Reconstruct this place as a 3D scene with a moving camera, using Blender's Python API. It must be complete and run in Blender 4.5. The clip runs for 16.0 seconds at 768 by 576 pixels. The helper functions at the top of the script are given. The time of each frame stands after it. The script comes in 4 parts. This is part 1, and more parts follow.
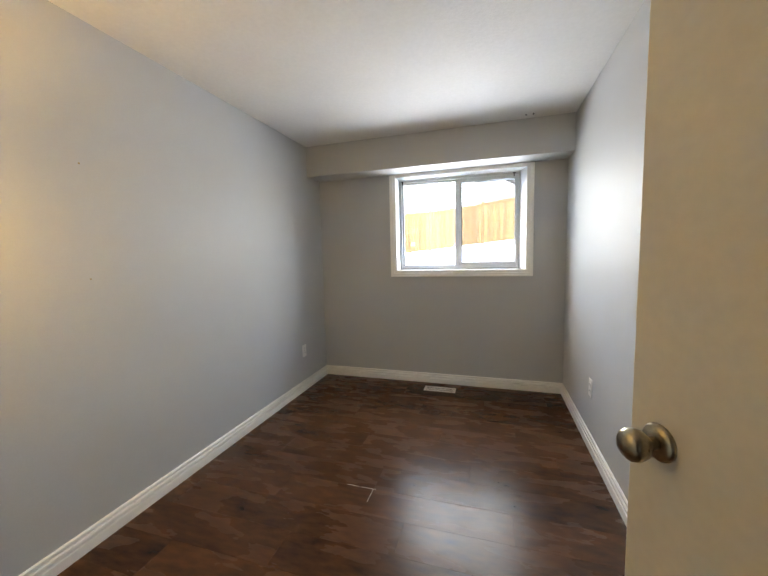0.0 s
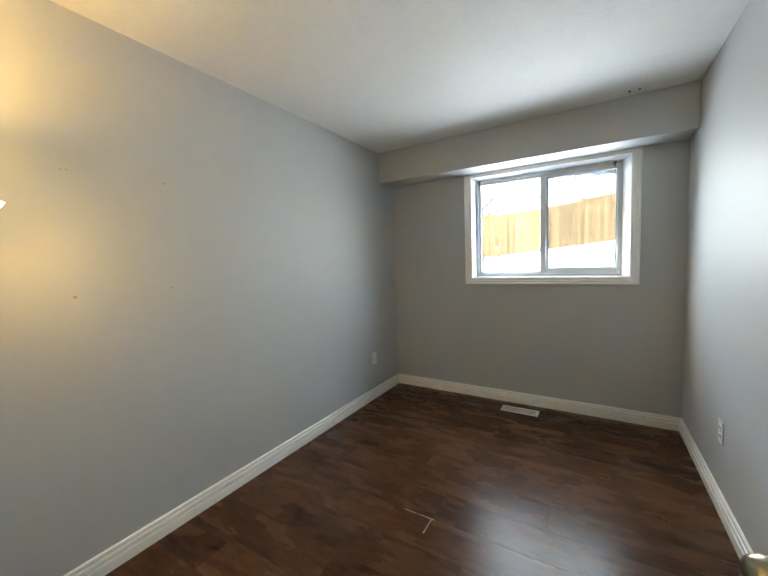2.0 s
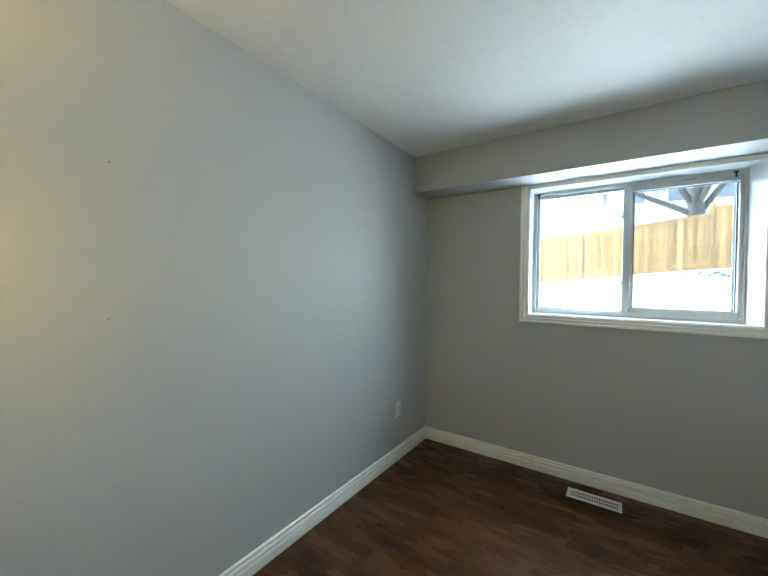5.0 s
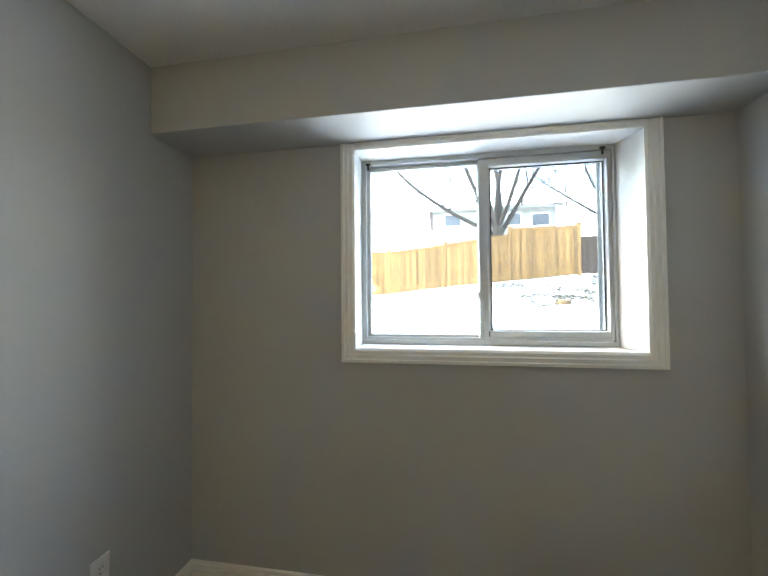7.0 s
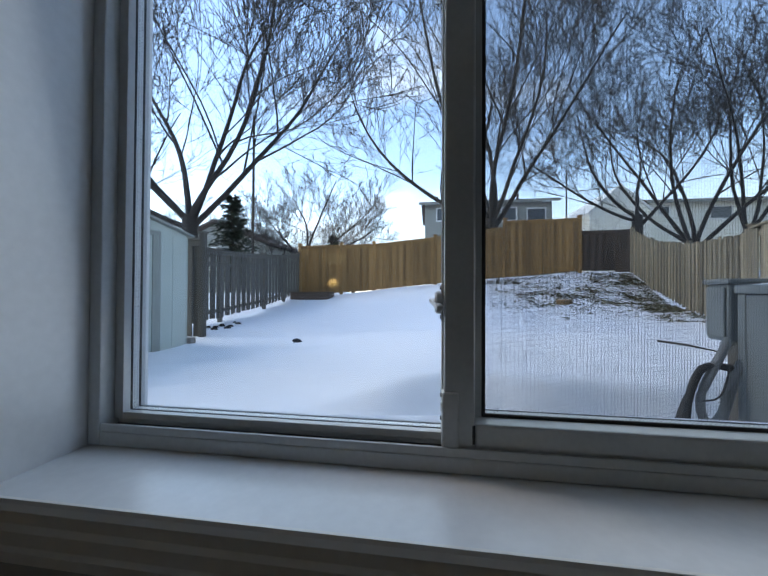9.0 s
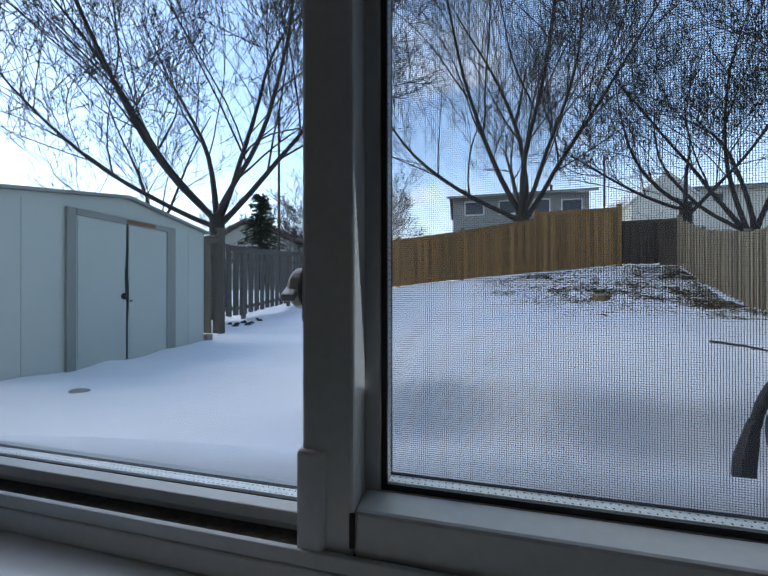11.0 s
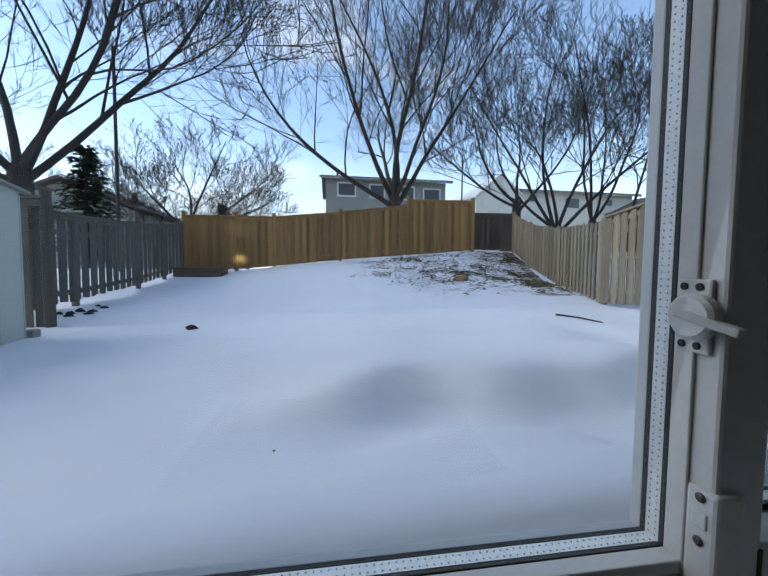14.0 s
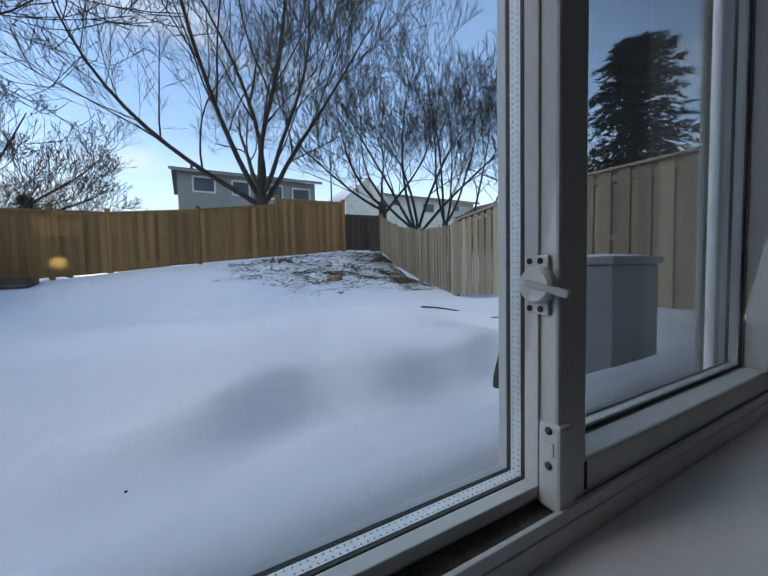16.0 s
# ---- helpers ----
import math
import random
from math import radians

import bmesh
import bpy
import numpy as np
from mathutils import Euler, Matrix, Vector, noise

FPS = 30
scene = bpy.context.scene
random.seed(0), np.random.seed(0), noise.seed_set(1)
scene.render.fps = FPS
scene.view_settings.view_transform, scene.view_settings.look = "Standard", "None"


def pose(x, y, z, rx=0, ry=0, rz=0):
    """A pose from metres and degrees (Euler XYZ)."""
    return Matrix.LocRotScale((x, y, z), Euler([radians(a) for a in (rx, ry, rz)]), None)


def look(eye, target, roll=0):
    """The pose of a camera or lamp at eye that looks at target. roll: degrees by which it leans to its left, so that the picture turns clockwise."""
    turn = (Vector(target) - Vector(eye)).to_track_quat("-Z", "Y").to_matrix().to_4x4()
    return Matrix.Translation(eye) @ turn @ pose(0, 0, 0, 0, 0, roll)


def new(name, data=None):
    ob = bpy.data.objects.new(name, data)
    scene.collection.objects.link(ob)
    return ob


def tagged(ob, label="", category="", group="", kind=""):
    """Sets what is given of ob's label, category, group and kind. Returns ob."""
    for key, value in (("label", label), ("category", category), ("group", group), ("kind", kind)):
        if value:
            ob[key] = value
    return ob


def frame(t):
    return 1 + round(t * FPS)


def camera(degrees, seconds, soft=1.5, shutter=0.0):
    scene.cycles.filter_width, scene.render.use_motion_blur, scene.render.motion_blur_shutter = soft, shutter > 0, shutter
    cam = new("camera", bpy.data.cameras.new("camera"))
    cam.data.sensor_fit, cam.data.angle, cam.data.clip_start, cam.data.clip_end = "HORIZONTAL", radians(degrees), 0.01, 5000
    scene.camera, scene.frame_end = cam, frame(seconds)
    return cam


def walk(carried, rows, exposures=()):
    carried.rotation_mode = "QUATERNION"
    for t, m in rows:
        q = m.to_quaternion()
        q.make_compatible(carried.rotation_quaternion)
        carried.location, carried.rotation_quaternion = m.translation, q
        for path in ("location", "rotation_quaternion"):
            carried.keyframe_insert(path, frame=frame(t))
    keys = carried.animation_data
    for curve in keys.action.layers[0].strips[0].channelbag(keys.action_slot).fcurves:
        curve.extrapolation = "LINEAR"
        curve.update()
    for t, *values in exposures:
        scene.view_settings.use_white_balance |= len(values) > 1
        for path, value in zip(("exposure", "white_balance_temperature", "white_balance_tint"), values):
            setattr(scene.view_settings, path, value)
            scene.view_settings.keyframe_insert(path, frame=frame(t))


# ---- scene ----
cam = camera(96.0, 16.0)
PATH = [
    (0, (0.367, 0.172, 1.294), (-0.223, 2.073, 1.105), -1.4),
    (0.5, (0.355, 0.184, 1.304), (-0.352, 2.041, 1.077), -0.9),
    (1, (0.406, 0.264, 1.28), (-0.511, 2.029, 1.068), -0.6),
    (1.5, (0.446, 0.307, 1.284), (-0.563, 2.023, 1.09), -0.9),
    (2, (0.443, 0.351, 1.309), (-0.598, 2.052, 1.159), -2.0),
    (2.5, (0.428, 0.407, 1.333), (-0.757, 2.018, 1.304), -3.3),
    (3, (0.312, 0.454, 1.305), (-1.066, 1.903, 1.26), 0.3),
    (5.5, (-0.032, 1.074, 1.353), (-0.978, 2.836, 1.325), 0.3),
    (6, (-0.083, 1.37, 1.34), (-0.808, 3.234, 1.321), -0.4),
    (6.5, (-0.119, 1.657, 1.332), (-0.64, 3.588, 1.348), -0.6),
    (7, (-0.14, 1.995, 1.369), (-0.471, 3.967, 1.418), -0.5),
    (7.5, (-0.109, 2.331, 1.358), (-0.316, 4.32, 1.427), -0.3),
    (8, (-0.077, 2.649, 1.358), (-0.242, 4.642, 1.418), 0.0),
    (8.5, (-0.046, 2.964, 1.389), (-0.254, 4.953, 1.434), 0.1),
    (9, (0.022, 3.174, 1.384), (-0.272, 5.152, 1.409), 0.3),
    (9.5, (0.13, 3.355, 1.377), (-0.256, 5.317, 1.396), 0.1),
    (10, (0.163, 3.417, 1.368), (-0.306, 5.362, 1.378), -0.1),
    (12.5, (0.074, 3.413, 1.388), (-0.282, 5.381, 1.374), 0.7),
    (13, (-0.043, 3.421, 1.402), (-0.096, 5.42, 1.345), 0.4),
    (13.5, (-0.128, 3.419, 1.403), (0.013, 5.412, 1.312), 0.5),
    (14, (-0.229, 3.464, 1.402), (0.061, 5.44, 1.293), 0.5),
    (14.5, (-0.325, 3.485, 1.404), (0.086, 5.438, 1.284), 0.7),
    (15, (-0.359, 3.484, 1.408), (0.173, 5.408, 1.283), 0.6),
    (15.5, (-0.301, 3.5, 1.389), (0.352, 5.387, 1.275), -0.1),
    (16, (-0.239, 3.475, 1.387), (0.729, 5.222, 1.279), -1.3),
]
EXPOSURES = [(0.0, 5.75, 8200, 17), (1.0, 5.6, 8000, 12), (2.0, 5.6, 7700, 10), (3.0, 5.4, 7500, 6), (5.5, 5.65, 6900, 0), (6.0, 5.75, 7100, 1), (6.5, 5.8, 7500, 6), (7.0, 5.25, 8000, 9), (7.5, 4.3, 8500, 14), (8.0, 2.9, 7600, 14), (8.5, 2.4, 7200, 14), (9.0, 2.05, 6900, 14), (9.5, 1.85, 6900, 15), (12.5, 1.75, 7000, 15), (16.0, 1.45, 6900, 15)]
walk(cam, [(t, look(eye, target, roll)) for t, eye, target, roll in PATH], EXPOSURES)

# ---- world, sun ----
SUN_ELEV, SUN_AZ = 38.0, 273.0          # azimuth clockwise from +y: over the neighbours' yards, behind thin cloud
world = bpy.data.worlds.new("sky")
world.use_nodes = True
scene.world = world
wn, wl = world.node_tree.nodes, world.node_tree.links
bg = wn["Background"]
sky = wn.new("ShaderNodeTexSky")
sky.sky_type, sky.sun_disc = "NISHITA", False
sky.sun_elevation, sky.sun_rotation = radians(SUN_ELEV), radians(SUN_AZ)
sky.air_density, sky.dust_density, sky.ozone_density = 1.0, 0.2, 2.0
coord = wn.new("ShaderNodeTexCoord")
stretch = wn.new("ShaderNodeMapping")
stretch.inputs["Scale"].default_value = (1.0, 1.0, 2.6)
cloud = wn.new("ShaderNodeTexNoise")
cloud.inputs["Scale"].default_value, cloud.inputs["Detail"].default_value, cloud.inputs["Roughness"].default_value = 2.1, 7.0, 0.55
ramp = wn.new("ShaderNodeValToRGB")
ramp.color_ramp.elements[0].position, ramp.color_ramp.elements[1].position = 0.54, 0.80
up = wn.new("ShaderNodeSeparateXYZ")
low = wn.new("ShaderNodeMapRange")
for key, v in (("From Min", 0.02), ("From Max", 0.32), ("To Min", 0.66), ("To Max", 0.0)):
    low.inputs[key].default_value = v
more = wn.new("ShaderNodeMath")
more.operation, more.use_clamp = "ADD", True
mixc = wn.new("ShaderNodeMix")
mixc.data_type = "RGBA"
mixc.inputs[7].default_value = (3.3, 3.6, 4.1, 1)
wl.new(coord.outputs["Generated"], stretch.inputs[0])
wl.new(stretch.outputs[0], cloud.inputs["Vector"])
wl.new(cloud.outputs[0], ramp.inputs[0])
wl.new(coord.outputs["Generated"], up.inputs[0])
wl.new(up.outputs[2], low.inputs[0])
wl.new(low.outputs[0], more.inputs[0])
wl.new(ramp.outputs[0], more.inputs[1])
wl.new(more.outputs[0], mixc.inputs[0])
wl.new(sky.outputs[0], mixc.inputs[6])
wl.new(mixc.outputs[2], bg.inputs[0])
bg.inputs[1].default_value = 0.14
sun = new("sun", bpy.data.lights.new("sun", "SUN"))
sun.data.energy, sun.data.angle, sun.data.color = 0.66, radians(45), (1.0, 0.95, 0.88)
az, el = radians(SUN_AZ), radians(SUN_ELEV)
sun.matrix_world = look((0, 0, 30), (-math.sin(az) * math.cos(el) * 10, -math.cos(az) * math.cos(el) * 10, 30 - math.sin(el) * 10))
# added area lamp in the window's opening, boosts the daylight inside the room
window_boost = new("window_skylight", bpy.data.lights.new("window_skylight", "AREA"))
window_boost.data.shape, window_boost.data.size, window_boost.data.size_y = "RECTANGLE", 1.08, 0.84
window_boost.data.energy, window_boost.data.color, window_boost.data.spread = 0.55, (0.72, 0.87, 1.0), radians(135)
window_boost.matrix_world = look((0.058, 3.64, 1.587), (0.058, 0.0, 0.95))


# ---- materials ----
def mat(name, color, rough=0.6, metal=0.0, vary=0.12, scale=6.0, fine=60.0, bump=0.15, dist=0.002, spec=0.5, island=0.0, stretchv=None, tint=None, lo=0.6, hi=1.4, obrand=0.0):
    """A painted or raw surface: two scales of mottling, fine relief, some change in gloss; island / obrand vary piece by piece."""
    m = bpy.data.materials.new(name)
    m.use_nodes = True
    n, l = m.node_tree.nodes, m.node_tree.links
    b = n["Principled BSDF"]
    b.inputs["Metallic"].default_value, b.inputs["Specular IOR Level"].default_value = metal, spec
    tc = n.new("ShaderNodeTexCoord")
    src = tc.outputs["Object"]
    if obrand:
        where, off = n.new("ShaderNodeObjectInfo"), n.new("ShaderNodeVectorMath")
        off.operation, off.inputs[1].default_value = "MULTIPLY_ADD", (3.7, 3.7, 3.7)
        l.new(where.outputs["Location"], off.inputs[0])
        l.new(src, off.inputs[2])
        src = off.outputs[0]
    if stretchv:
        mp = n.new("ShaderNodeMapping")
        mp.inputs["Scale"].default_value = stretchv
        l.new(src, mp.inputs[0])
        src = mp.outputs[0]
    big, small = n.new("ShaderNodeTexNoise"), n.new("ShaderNodeTexNoise")
    for t, s, d in ((big, scale, 4.0), (small, fine, 6.0)):
        t.inputs["Scale"].default_value, t.inputs["Detail"].default_value = s, d
        l.new(src, t.inputs["Vector"])
    add = n.new("ShaderNodeMath")
    add.operation = "ADD"
    l.new(big.outputs[0], add.inputs[0])
    l.new(small.outputs[0], add.inputs[1])
    last = add.outputs[0]
    for amount, node, out in ((island, "ShaderNodeNewGeometry", "Random Per Island"), (obrand, "ShaderNodeObjectInfo", "Random")):
        if amount:
            g, ma = n.new(node), n.new("ShaderNodeMath")
            ma.operation = "MULTIPLY_ADD"
            l.new(g.outputs[out], ma.inputs[0])
            ma.inputs[1].default_value = amount
            l.new(last, ma.inputs[2])
            last = ma.outputs[0]
    mr = n.new("ShaderNodeMapRange")
    mr.inputs["From Min"].default_value, mr.inputs["From Max"].default_value = lo, hi + island + obrand
    l.new(last, mr.inputs[0])
    mx = n.new("ShaderNodeMix")
    mx.data_type = "RGBA"
    dark = tint or tuple(c * (1 - vary * 1.6) for c in color)
    light = tuple(min(1, c * (1 + vary)) for c in color)
    mx.inputs[6].default_value, mx.inputs[7].default_value = (*dark, 1), (*light, 1)
    l.new(mr.outputs[0], mx.inputs[0])
    l.new(mx.outputs[2], b.inputs["Base Color"])
    rr = n.new("ShaderNodeMapRange")
    rr.inputs["To Min"].default_value, rr.inputs["To Max"].default_value = max(0.02, rough - 0.06), min(1, rough + 0.06)
    l.new(big.outputs[0], rr.inputs[0])
    l.new(rr.outputs[0], b.inputs["Roughness"])
    if bump:
        bp = n.new("ShaderNodeBump")
        bp.inputs["Strength"].default_value, bp.inputs["Distance"].default_value = bump, dist
        l.new(small.outputs[0], bp.inputs["Height"])
        l.new(bp.outputs[0], b.inputs["Normal"])
    return m


def glass_mat(name, rough=0.0):
    """A thin pane: clear, with its mirror-like gloss."""
    m = bpy.data.materials.new(name)
    m.use_nodes = True
    n, l = m.node_tree.nodes, m.node_tree.links
    n.remove(n["Principled BSDF"])
    tr, gl, lw, mx = n.new("ShaderNodeBsdfTransparent"), n.new("ShaderNodeBsdfGlossy"), n.new("ShaderNodeLayerWeight"), n.new("ShaderNodeMixShader")
    tr.inputs[0].default_value = (0.86, 0.89, 0.88, 1)
    gl.inputs["Roughness"].default_value = rough
    lw.inputs[0].default_value = 0.5
    p5, sc = n.new("ShaderNodeMath"), n.new("ShaderNodeMath")
    p5.operation, p5.inputs[1].default_value = "POWER", 5.0
    sc.operation, sc.inputs[1].default_value, sc.inputs[2].default_value = "MULTIPLY_ADD", 0.9, 0.035
    l.new(lw.outputs["Facing"], p5.inputs[0])
    l.new(p5.outputs[0], sc.inputs[0])
    l.new(sc.outputs[0], mx.inputs[0])
    l.new(tr.outputs[0], mx.inputs[1])
    l.new(gl.outputs[0], mx.inputs[2])
    l.new(mx.outputs[0], n["Material Output"].inputs[0])
    return m


def glow_mat(name, color, strength):
    m = bpy.data.materials.new(name)
    m.use_nodes = True
    b = m.node_tree.nodes["Principled BSDF"]
    b.inputs["Base Color"].default_value = (0.9, 0.87, 0.8, 1)
    b.inputs["Roughness"].default_value = 0.35
    b.inputs["Emission Color"].default_value, b.inputs["Emission Strength"].default_value = (*color, 1), strength
    return m


M_WALL = mat("grey_wall_paint", (0.49, 0.495, 0.495), 0.54, vary=0.03, scale=1.6, fine=180, bump=0.12, dist=0.0012, spec=0.3)
M_CEIL = mat("ceiling_paint", (0.74, 0.73, 0.71), 0.75, vary=0.04, scale=2.0, fine=55, bump=0.35, dist=0.003)
M_TRIM = mat("white_trim_paint", (0.86, 0.84, 0.79), 0.38, vary=0.03, scale=3, fine=40, bump=0.03, dist=0.0006)
M_LINER = mat("window_liner_paint", (0.86, 0.86, 0.85), 0.25, vary=0.04, scale=5, fine=70, bump=0.08, dist=0.001)
M_VINYL = mat("window_vinyl", (0.56, 0.575, 0.57), 0.4, vary=0.06, scale=8, fine=120, bump=0.05, dist=0.0006)
M_DIRT = mat("track_dirt", (0.10, 0.09, 0.08), 0.9, vary=0.5, scale=25, fine=160, bump=0.5)
M_SEAL = mat("black_seal", (0.02, 0.02, 0.02), 0.6, vary=0.2)
M_SPACER = mat("aluminium_spacer", (0.72, 0.73, 0.73), 0.5, 0.35, vary=0.1, fine=200)
M_GLASS = glass_mat("window_glass")
M_SCREEN = mat("screen_wire", (0.05, 0.05, 0.055), 0.6, vary=0.1, bump=0)
M_DOOR = mat("cream_door_paint", (0.68, 0.63, 0.53), 0.38, vary=0.04, scale=2.5, fine=45, bump=0.18, dist=0.0015)
M_BRASS = mat("antique_nickel", (0.42, 0.36, 0.26), 0.3, 1.0, vary=0.15, scale=20, fine=160, bump=0.05, dist=0.0005)
M_FLOOR = mat("dark_laminate", (0.088, 0.036, 0.0150), 0.27, vary=0.55, scale=1.5, fine=5.5, bump=0.02, dist=0.001, tint=(0.018, 0.0075, 0.0042), stretchv=(2.0, 6.0, 1.0), obrand=0.25, spec=0.23, lo=0.68, hi=1.28)
M_GAP = mat("floor_gap", (0.02, 0.012, 0.01), 0.8, vary=0.2)
M_PLASTIC = mat("white_plastic", (0.78, 0.77, 0.74), 0.35, vary=0.03, bump=0.02)
M_SLOT = mat("dark_slot", (0.03, 0.03, 0.03), 0.8, vary=0.1)
M_STEEL = mat("brushed_lamp_steel", (0.085, 0.08, 0.075), 0.5, 0.9, vary=0.1, fine=180, bump=0.03)
M_SHADE = glow_mat("lit_lamp_shade", (1.0, 0.72, 0.28), 0.19)
M_SNOW = mat("snow", (0.84, 0.86, 0.90), 0.75, vary=0.03, scale=0.5, fine=9, bump=0.25, dist=0.02, spec=0.2)
M_CEDAR = mat("new_cedar", (0.345, 0.183, 0.063), 0.75, vary=0.38, scale=3, fine=14, bump=0.3, dist=0.003, stretchv=(6, 6, 0.6), obrand=0.9)
M_WEATHERED = mat("weathered_boards", (0.305, 0.248, 0.165), 0.85, vary=0.55, scale=2.2, fine=16, bump=0.35, dist=0.004, stretchv=(6, 6, 0.7), obrand=0.8, tint=(0.10, 0.088, 0.07))
M_GREYWOOD = mat("grey_old_boards", (0.135, 0.122, 0.104), 0.9, vary=0.35, scale=3, fine=16, bump=0.4, dist=0.004, stretchv=(6, 6, 0.6), obrand=0.6)
M_DARKWOOD = mat("dark_old_boards", (0.125, 0.085, 0.060), 0.9, vary=0.35, scale=3, fine=16, bump=0.4, dist=0.004, stretchv=(6, 6, 0.6), obrand=0.6)
M_BARK = mat("bark", (0.062, 0.052, 0.043), 0.95, vary=0.4, scale=4, fine=30, bump=0.6, dist=0.02, stretchv=(3, 3, 0.8))
M_BARK_D = mat("dark_bark", (0.038, 0.032, 0.028), 0.95, vary=0.4, scale=4, fine=30, bump=0.6, dist=0.02, stretchv=(3, 3, 0.8))
M_NEEDLE = mat("spruce_needles", (0.028, 0.045, 0.026), 0.85, vary=0.5, scale=3, fine=20, bump=0.2, island=0.8)
M_SHED = mat("pale_green_sheet_metal", (0.48, 0.53, 0.475), 0.5, 0.0, vary=0.06, scale=1.5, fine=30, bump=0.06, dist=0.003)
M_SHEDTRIM = mat("grey_green_trim", (0.27, 0.29, 0.26), 0.55, vary=0.15, scale=3, fine=30)
M_RUST = mat("rusty_edge", (0.24, 0.12, 0.06), 0.8, vary=0.4, scale=6, fine=40)
M_ACPAINT = mat("grey_unit_paint", (0.20, 0.222, 0.225), 0.45, 0.0, vary=0.06, scale=4, fine=80, bump=0.04)
M_HOSE = mat("grey_conduit", (0.20, 0.21, 0.215), 0.5, vary=0.15, fine=70)
M_BLACK = mat("black_rubber", (0.018, 0.018, 0.02), 0.6, vary=0.2)
M_SIDING = mat("grey_green_siding", (0.31, 0.31, 0.275), 0.7, vary=0.08, scale=1.0, fine=10)
M_SIDING_W = mat("cream_siding", (0.84, 0.81, 0.70), 0.7, vary=0.06, scale=1.0, fine=10)
M_SIDING_Y = mat("yellow_siding", (0.62, 0.56, 0.32), 0.7, vary=0.06, scale=1.0, fine=10)
M_ROOF = mat("brown_shingles", (0.10, 0.075, 0.065), 0.9, vary=0.3, scale=2, fine=18, bump=0.4, dist=0.01)
M_HOUSETRIM = mat("house_trim", (0.72, 0.72, 0.68), 0.6, vary=0.05)
M_DARKGLASS = mat("house_window_glass", (0.10, 0.11, 0.12), 0.12, vary=0.2, bump=0)
M_LEAF = mat("dead_leaves", (0.22, 0.17, 0.11), 0.9, vary=0.4, island=0.8, bump=0)
M_GRASS = mat("winter_grass", (0.18, 0.17, 0.08), 0.9, vary=0.4, island=0.8, bump=0)
M_STUMP = mat("cut_wood", (0.30, 0.19, 0.10), 0.85, vary=0.3)
M_PLUG = mat("tan_plug_plastic", (0.42, 0.32, 0.14), 0.6, vary=0.2)
M_CONCRETE = mat("concrete", (0.25, 0.24, 0.23), 0.9, vary=0.2, fine=40, bump=0.4)


# ---- building helpers ----
def mesh_from(bm, name, material):
    me = bpy.data.meshes.new(name)
    bm.to_mesh(me)
    bm.free()
    me.materials.append(material)
    return me


def part(name, bm, material, parent=None, label="", smooth=False):
    me = mesh_from(bm, name, material) if isinstance(bm, bmesh.types.BMesh) else bm
    if smooth:
        for p in me.polygons:
            p.use_smooth = True
    ob = new(name, me)
    ob.parent = parent
    if parent and parent.matrix_basis != Matrix():
        ob.matrix_parent_inverse = parent.matrix_basis.inverted()
    if label:
        ob["label"] = label
    return ob


def thing(name, at, label, category, group="", kind=""):
    e = new(name)
    e.location = at
    e.empty_display_size = 0.05
    return tagged(e, label, category, group, kind)


def box(bm, lo, hi, bevel=0.0, m=None):
    lo, hi = Vector(lo), Vector(hi)
    r = bmesh.ops.create_cube(bm, size=1.0)
    vs = r["verts"]
    c, s = (lo + hi) / 2, hi - lo
    for v in vs:
        v.co = Vector((v.co.x * s.x, v.co.y * s.y, v.co.z * s.z)) + c
    if bevel:
        es = {e for v in vs for e in v.link_edges}
        r2 = bmesh.ops.bevel(bm, geom=list(es), offset=bevel, segments=2, profile=0.5, affect="EDGES")
        vs = [v for v in r2["verts"]] or vs
        if m is not None:
            vs = list({v for f in r2["faces"] for v in f.verts})
    if m is not None:
        for v in vs:
            v.co = m @ v.co
    return bm


def boxed(lo, hi, bevel=0.0):
    return box(bmesh.new(), lo, hi, bevel)


def lathe(profile, segs=28, bm=None, m=None):
    """A turned shape about z from (radius, height) pairs."""
    bm = bm or bmesh.new()
    rings = []
    for r, z in profile:
        ring = []
        for i in range(segs):
            a = 2 * math.pi * i / segs
            p = Vector((r * math.cos(a), r * math.sin(a), z))
            ring.append(bm.verts.new(m @ p if m is not None else p))
        rings.append(ring)
    for a, b in zip(rings, rings[1:]):
        for i in range(segs):
            bm.faces.new((a[i], a[(i + 1) % segs], b[(i + 1) % segs], b[i]))
    for ring, flip in ((rings[0], True), (rings[-1], False)):
        bm.faces.new(ring[::-1] if flip else ring)
    return bm


def tube(points, radii, sides=10, bm=None):
    """A bent tube through points."""
    bm = bm or bmesh.new()
    pts = [Vector(p) for p in points]
    rings = []
    for i, p in enumerate(pts):
        d = (pts[min(i + 1, len(pts) - 1)] - pts[max(i - 1, 0)]).normalized()
        u = d.cross(Vector((0.31, 0.22, 0.93)) if abs(d.z) < 0.95 else Vector((1, 0, 0))).normalized()
        v = d.cross(u)
        r = radii[i] if hasattr(radii, "__len__") else radii
        rings.append([bm.verts.new(p + u * r * math.cos(2 * math.pi * k / sides) + v * r * math.sin(2 * math.pi * k / sides)) for k in range(sides)])
    for a, b in zip(rings, rings[1:]):
        for i in range(sides):
            bm.faces.new((a[i], a[(i + 1) % sides], b[(i + 1) % sides], b[i]))
    bm.faces.new(rings[0][::-1])
    bm.faces.new(rings[-1])
    return bm


